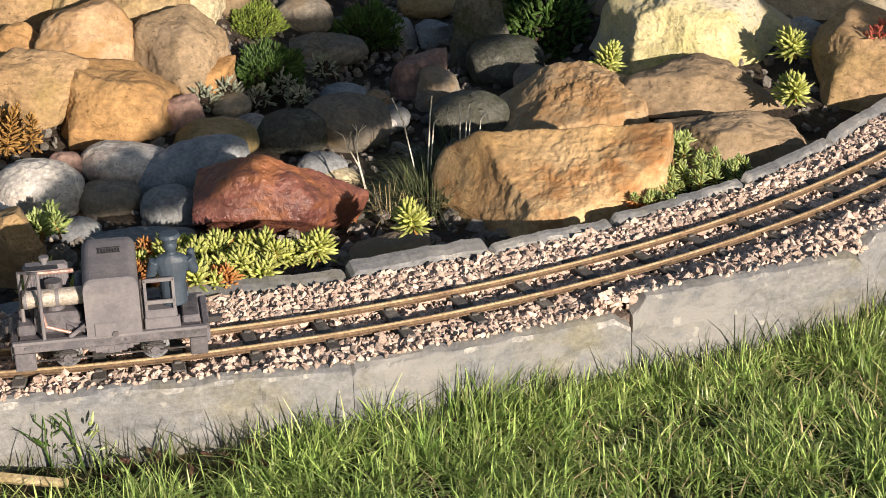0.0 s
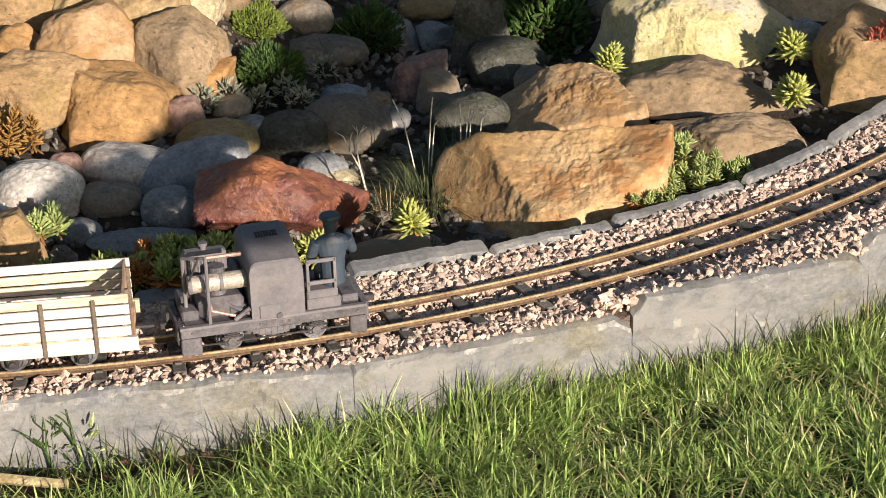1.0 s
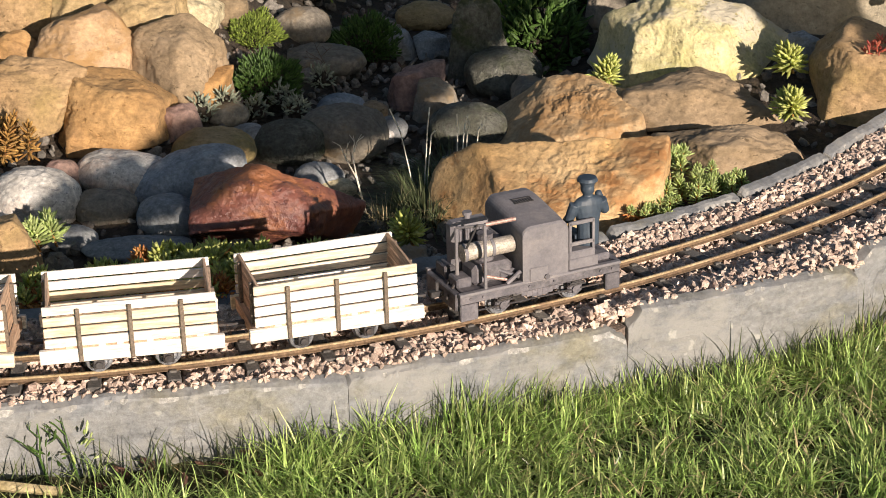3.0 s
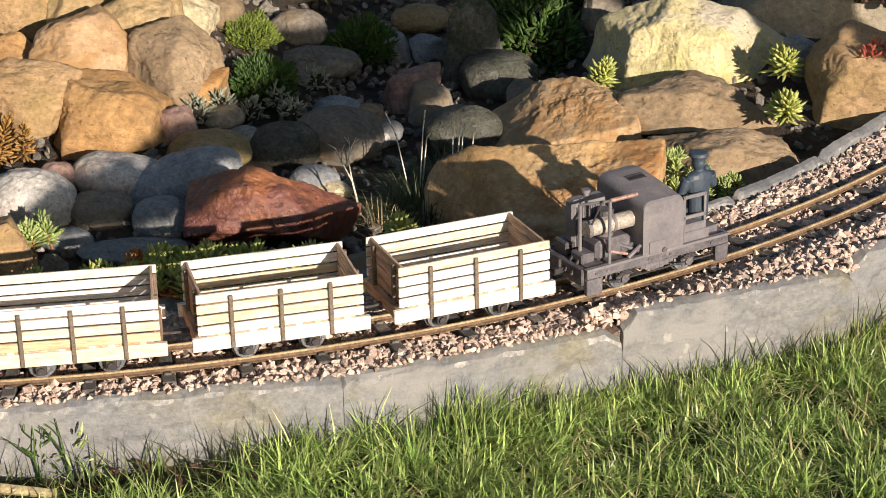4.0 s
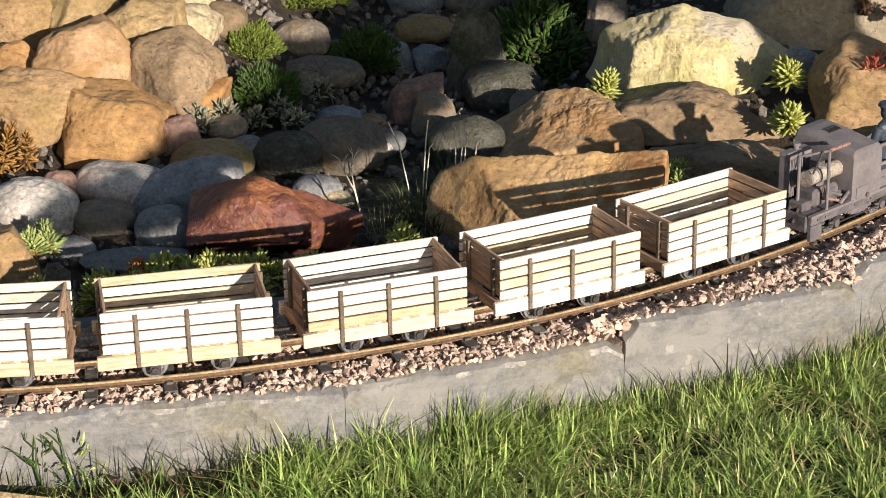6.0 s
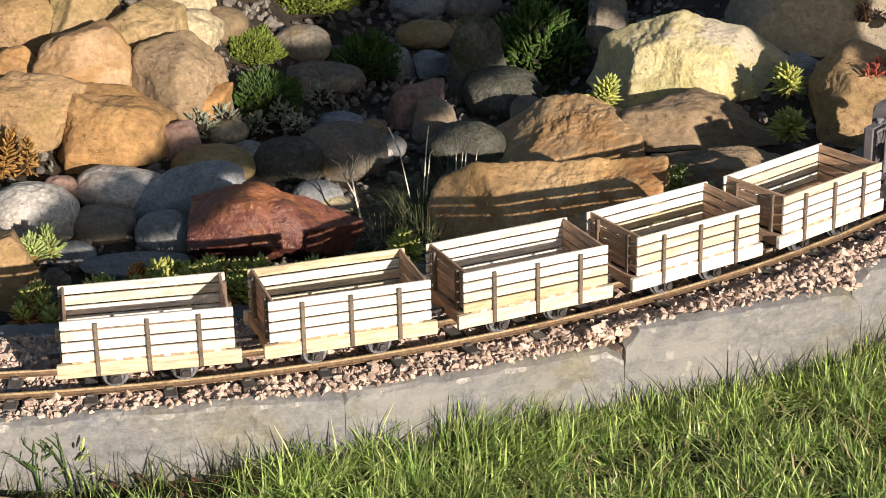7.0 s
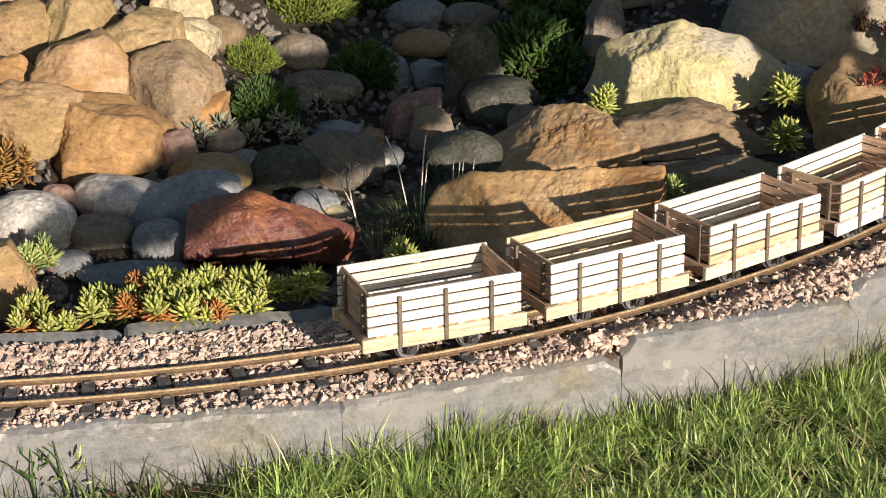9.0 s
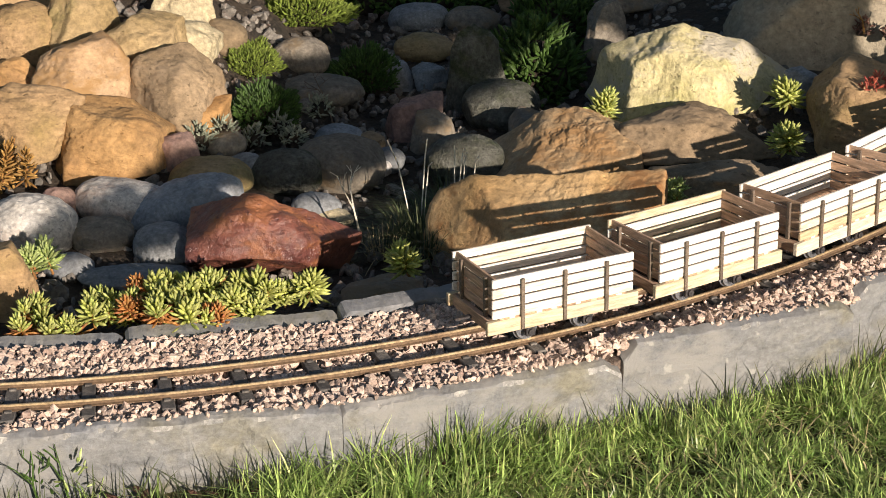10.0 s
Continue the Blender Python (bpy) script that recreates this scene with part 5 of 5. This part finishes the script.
    part("brake_lever", rod((0.0225, -0.0215, 0.0250), (0.0228, -0.0190, 0.0520), 0.0010, 8), DARK_IRON, lc)
    part("brake_lever", rod((0.0215, 0.0000, 0.0250), (0.0230, 0.0020, 0.0560), 0.0010, 8), DARK_IRON, lc)
    part("battery_box", box(0.0490, 0.0610, -0.0200, 0.0190, 0.0243, 0.0300, 0.0010), DARK_PAINT, lc)
    part("foot_box", box(0.0240, 0.0480, 0.0080, 0.0235, 0.0243, 0.0330, 0.0010), DARK_PAINT, lc)
    for side in (-1, 1):
        for x in (-0.057, -0.047, -0.010, 0.010, 0.048, 0.058):
            part("rivet", rod((x, side * 0.0280, 0.0208), (x, side * 0.0290, 0.0208), 0.0010, 8), DARK_PAINT, lc)
        for x in (-0.030, 0.029):
            for k in range(3):
                part("leaf_spring", box(x - 0.0075 + k * 0.0018, x + 0.0075 - k * 0.0018, side * 0.0262 - 0.0012, side * 0.0262 + 0.0012, 0.0128 + k * 0.0013, 0.0139 + k * 0.0013, 0.0002), DARK_IRON, lc)
    part("brake_rod", rod((-0.052, -0.0255, 0.0095), (0.052, -0.0255, 0.0095), 0.0007, 6), DARK_IRON, lc)
    part("fuel_tank", box(-0.0220, -0.0165, 0.0000, 0.0240, 0.0330, 0.0520, 0.0020), GREY_PAINT, lc)
    part("tow_hook", rod((-0.0700, 0.0, 0.0195), (-0.0700, 0.0, 0.0260), 0.0014, 8), DARK_IRON, lc)
    wheels_for(lc, (-0.030, 0.029))
    tagged(lc, "small weathered grey model motor locomotive with open driving seat", "model locomotive")
    return lc


def build_driver():
    """A seated model figure as one plain shape, facing the rockery."""
    bm = bmesh.new()

    def ball(x, y, z, rx, ry, rz):
        r = bmesh.ops.create_uvsphere(bm, u_segments=16, v_segments=10, radius=1)
        for p in r["verts"]:
            p.co = Vector((x + p.co.x * rx, y + p.co.y * ry, z + p.co.z * rz))
    rings = []
    for z, rx, ry in ((-0.001, 0.0086, 0.0070), (0.006, 0.0084, 0.0066), (0.016, 0.0088, 0.0062), (0.025, 0.0106, 0.0064), (0.0305, 0.0118, 0.0060), (0.0335, 0.0100, 0.0052), (0.0355, 0.0050, 0.0042)):
        rings.append([bm.verts.new((rx * math.cos(6.28318 * k / 16), ry * math.sin(6.28318 * k / 16), z)) for k in range(16)])
    for p, q in zip(rings, rings[1:]):
        for k in range(16):
            bm.faces.new((p[k], p[(k + 1) % 16], q[(k + 1) % 16], q[k]))
    bm.faces.new(list(reversed(rings[0])))
    bm.faces.new(rings[-1])
    add_rod(bm, (0, 0, 0.034), (0, 0.0005, 0.0385), 0.0036, 10)
    ball(0, 0.001, 0.0415, 0.0050, 0.0056, 0.0062)
    add_rod(bm, (0, 0.001, 0.0440), (0, 0.001, 0.0475), 0.0052, 16, 0.0066)
    add_rod(bm, (0, 0.001, 0.0470), (0, 0.001, 0.0500), 0.0080, 16, 0.0066)
    for sx in (-1, 1):
        sh = Vector((sx * 0.0108, 0, 0.0310))
        el = Vector((sx * 0.0145, 0.0015, 0.0205 if sx < 0 else 0.0225))
        ha = Vector((sx * 0.0120, 0.0100, 0.0160)) if sx < 0 else Vector((0.0135, 0.0085, 0.0320))
        add_rod(bm, sh, el, 0.0042, 10, 0.0036)
        ball(*el, 0.0036, 0.0036, 0.0036)
        add_rod(bm, el, ha, 0.0034, 10, 0.0026)
        ball(*ha, 0.0028, 0.0028, 0.0028)
        add_rod(bm, (sx * 0.0050, 0.002, 0.004), (sx * 0.0060, 0.0190, 0.0030), 0.0050, 10, 0.0042)
        add_rod(bm, (sx * 0.0060, 0.0190, 0.0030), (sx * 0.0060, 0.0200, -0.0100), 0.0042, 10, 0.0034)
    ob = part("driver_figurine", bm, NAVY, smooth=True)
    weld = ob.modifiers.new("weld", "REMESH")
    weld.mode, weld.voxel_size, weld.use_smooth_shade = "VOXEL", 0.0006, True
    tagged(ob, "blue-grey seated model figure with a peaked cap", "figurine")
    return ob


loco = build_loco()
driver = build_driver()
wagon = build_wagon()
wagons = [wagon] + [copy_thing(wagon, pose(0, 0, 0)) for _ in range(4)]


# ------------------------------------------------------------ unseen shrub, added out of view to shade the stream bed
# outline of its crown, carried down the sun's way to the ground
CROWN = [[-0.065, 2.485], [-0.103, 2.165], [-0.1, 2.086], [-0.151, 2.078], [-0.158, 2.007], [-0.19, 1.985], [-0.165, 1.895], [-0.195, 1.825], [-0.26, 1.781], [-0.255, 1.672], [-0.285, 1.70], [-0.309, 1.650], [-0.338, 1.645], [-0.340, 1.595], [-0.322, 1.55], [-0.26, 1.525], [-0.205, 1.54], [-0.205, 1.57], [-0.211, 1.66], [-0.205, 1.695], [-0.15, 1.702], [-0.112, 1.665], [-0.055, 1.675], [-0.018, 1.72], [0.035, 1.80], [0.050, 1.93], [0.075, 1.98], [0.082, 2.01], [0.075, 2.06], [0.072, 2.12], [0.075, 2.175], [0.117, 2.186], [0.16, 2.18], [0.215, 2.125], [0.285, 2.03], [0.315, 1.955], [0.365, 1.895], [0.46, 1.88], [0.45, 1.98], [0.36, 2.1], [0.3, 2.25], [0.28, 2.42]]


def inside(x, y, ring):
    hit = False
    for (ax, ay), (bx, by) in zip(ring, ring[1:] + ring[:1]):
        if (ay > y) != (by > y) and x < (bx - ax) * (y - ay) / (by - ay) + ax:
            hit = not hit
    return hit


# Added shade caster; leaves fill only the outline of the wanted shadow.
def build_shade_shrub():
    shrub = new("garden_shrub")
    foot = Vector((1.22, 1.20, ground_height(1.22, 1.20)))
    shrub.location = foot
    r = random.Random(12)
    lo = [min(p[i] for p in CROWN) for i in (0, 1)]
    hi = [max(p[i] for p in CROWN) for i in (0, 1)]
    verts, faces, tips = [], [], []
    made = 0
    while made < 12000:
        x, y = r.uniform(lo[0], hi[0]), r.uniform(lo[1], hi[1])
        if not inside(x, y, CROWN):
            continue
        k = 1.45 + 0.16 * noise.noise(Vector((x * 4, y * 3, 2.0))) + r.uniform(-0.10, 0.10)
        p = Vector((x, y, 0)) + to_sun * k - foot
        d = Vector((r.gauss(0, 1), r.gauss(0, 1), r.gauss(0, 1))).normalized()
        s = d.orthogonal().normalized()
        ln, wd = r.uniform(0.014, 0.022), r.uniform(0.006, 0.009)
        b = len(verts)
        verts += [p - d * ln * 0.5, p + s * wd * 0.5, p + d * ln * 0.5, p - s * wd * 0.5]
        faces.append((b, b + 1, b + 2, b + 3))
        if made % 600 == 0:
            tips.append(p)
        made += 1
    from_arrays("crown", verts, faces, MOSS_D, shrub)
    bm = bmesh.new()
    nodes = [Vector((x, y, 0)) + to_sun * 1.45 - foot for x, y in ((0.50, 2.42), (0.05, 2.25), (-0.02, 1.88), (-0.19, 1.72))]
    add_rod(bm, (0, 0, -0.05), nodes[0], 0.022, 10, 0.016)
    for p, q in zip(nodes, nodes[1:]):
        add_rod(bm, p, q, 0.004, 8, 0.003)
    for t in tips:
        add_rod(bm, min(nodes[1:], key=lambda n: (n - t).length), t, 0.004, 6, 0.002)
    part("trunk", bm, BARK, shrub)
    tagged(shrub, "added unseen shrub, its crown shaped to shade the stream bed", "shrub")


build_shade_shrub()


# ------------------------------------------------------------ motion of the train
TRAVEL_T = [0, 0.5, 1, 1.5, 2, 2.5, 4, 4.5, 5, 5.5, 7, 7.5, 8, 8.5, 9, 9.5, 10]
TRAVEL_S = [-0.7829, -0.7281, -0.6743, -0.6224, -0.5744, -0.5265, -0.3745, -0.3216, -0.2686, -0.2177, -0.0553, 0.0, 0.0538, 0.1021, 0.1495, 0.1972, 0.2392]
LOCO_AT = 0.9497
WAGON_AT = [0.7983, 0.6610, 0.5240, 0.3880, 0.2524]


def travelled(t):
    """Metres run along the track at t seconds, smooth through the known stages."""
    ts, ss = TRAVEL_T, TRAVEL_S
    k = max(0, min(len(ts) - 2, int(np.searchsorted(ts, t, side="right")) - 1))
    slope = np.gradient(np.array(ss), np.array(ts))
    h = ts[k + 1] - ts[k]
    u = (t - ts[k]) / h
    return ((2 * u ** 3 - 3 * u ** 2 + 1) * ss[k] + (u ** 3 - 2 * u ** 2 + u) * h * slope[k] + (-2 * u ** 3 + 3 * u ** 2) * ss[k + 1] + (u ** 3 - u ** 2) * h * slope[k + 1])


def motions():
    body_t = [0.25 * k for k in range(41)]
    wheel_t = [0.1 * k for k in range(101)]
    walk(loco, [(t, on_track(LOCO_AT + travelled(t))) for t in body_t])
    walk(driver, [(t, on_track(LOCO_AT + travelled(t)) @ pose(0.0450, -0.0150, 0.0395)) for t in body_t])
    for wg, at in zip(wagons, WAGON_AT):
        walk(wg, [(t, on_track(at + travelled(t))) for t in body_t])
    for thing in [loco] + wagons:
        for w in [c for c in thing.children if c.name.split(".")[0] == "wheel"]:
            x, y = w.location.x, w.location.y
            rows = []
            for t in wheel_t:
                roll = math.degrees(travelled(t) / WHEEL_R)
                rows.append((t, Matrix.Translation((x, y, WHEEL_R)) @ Matrix.Rotation(radians(roll), 4, "Y") @ pose(0, 0, 0, 0, 0, 0 if y < 0 else 180)))
            walk(w, rows)


motions()
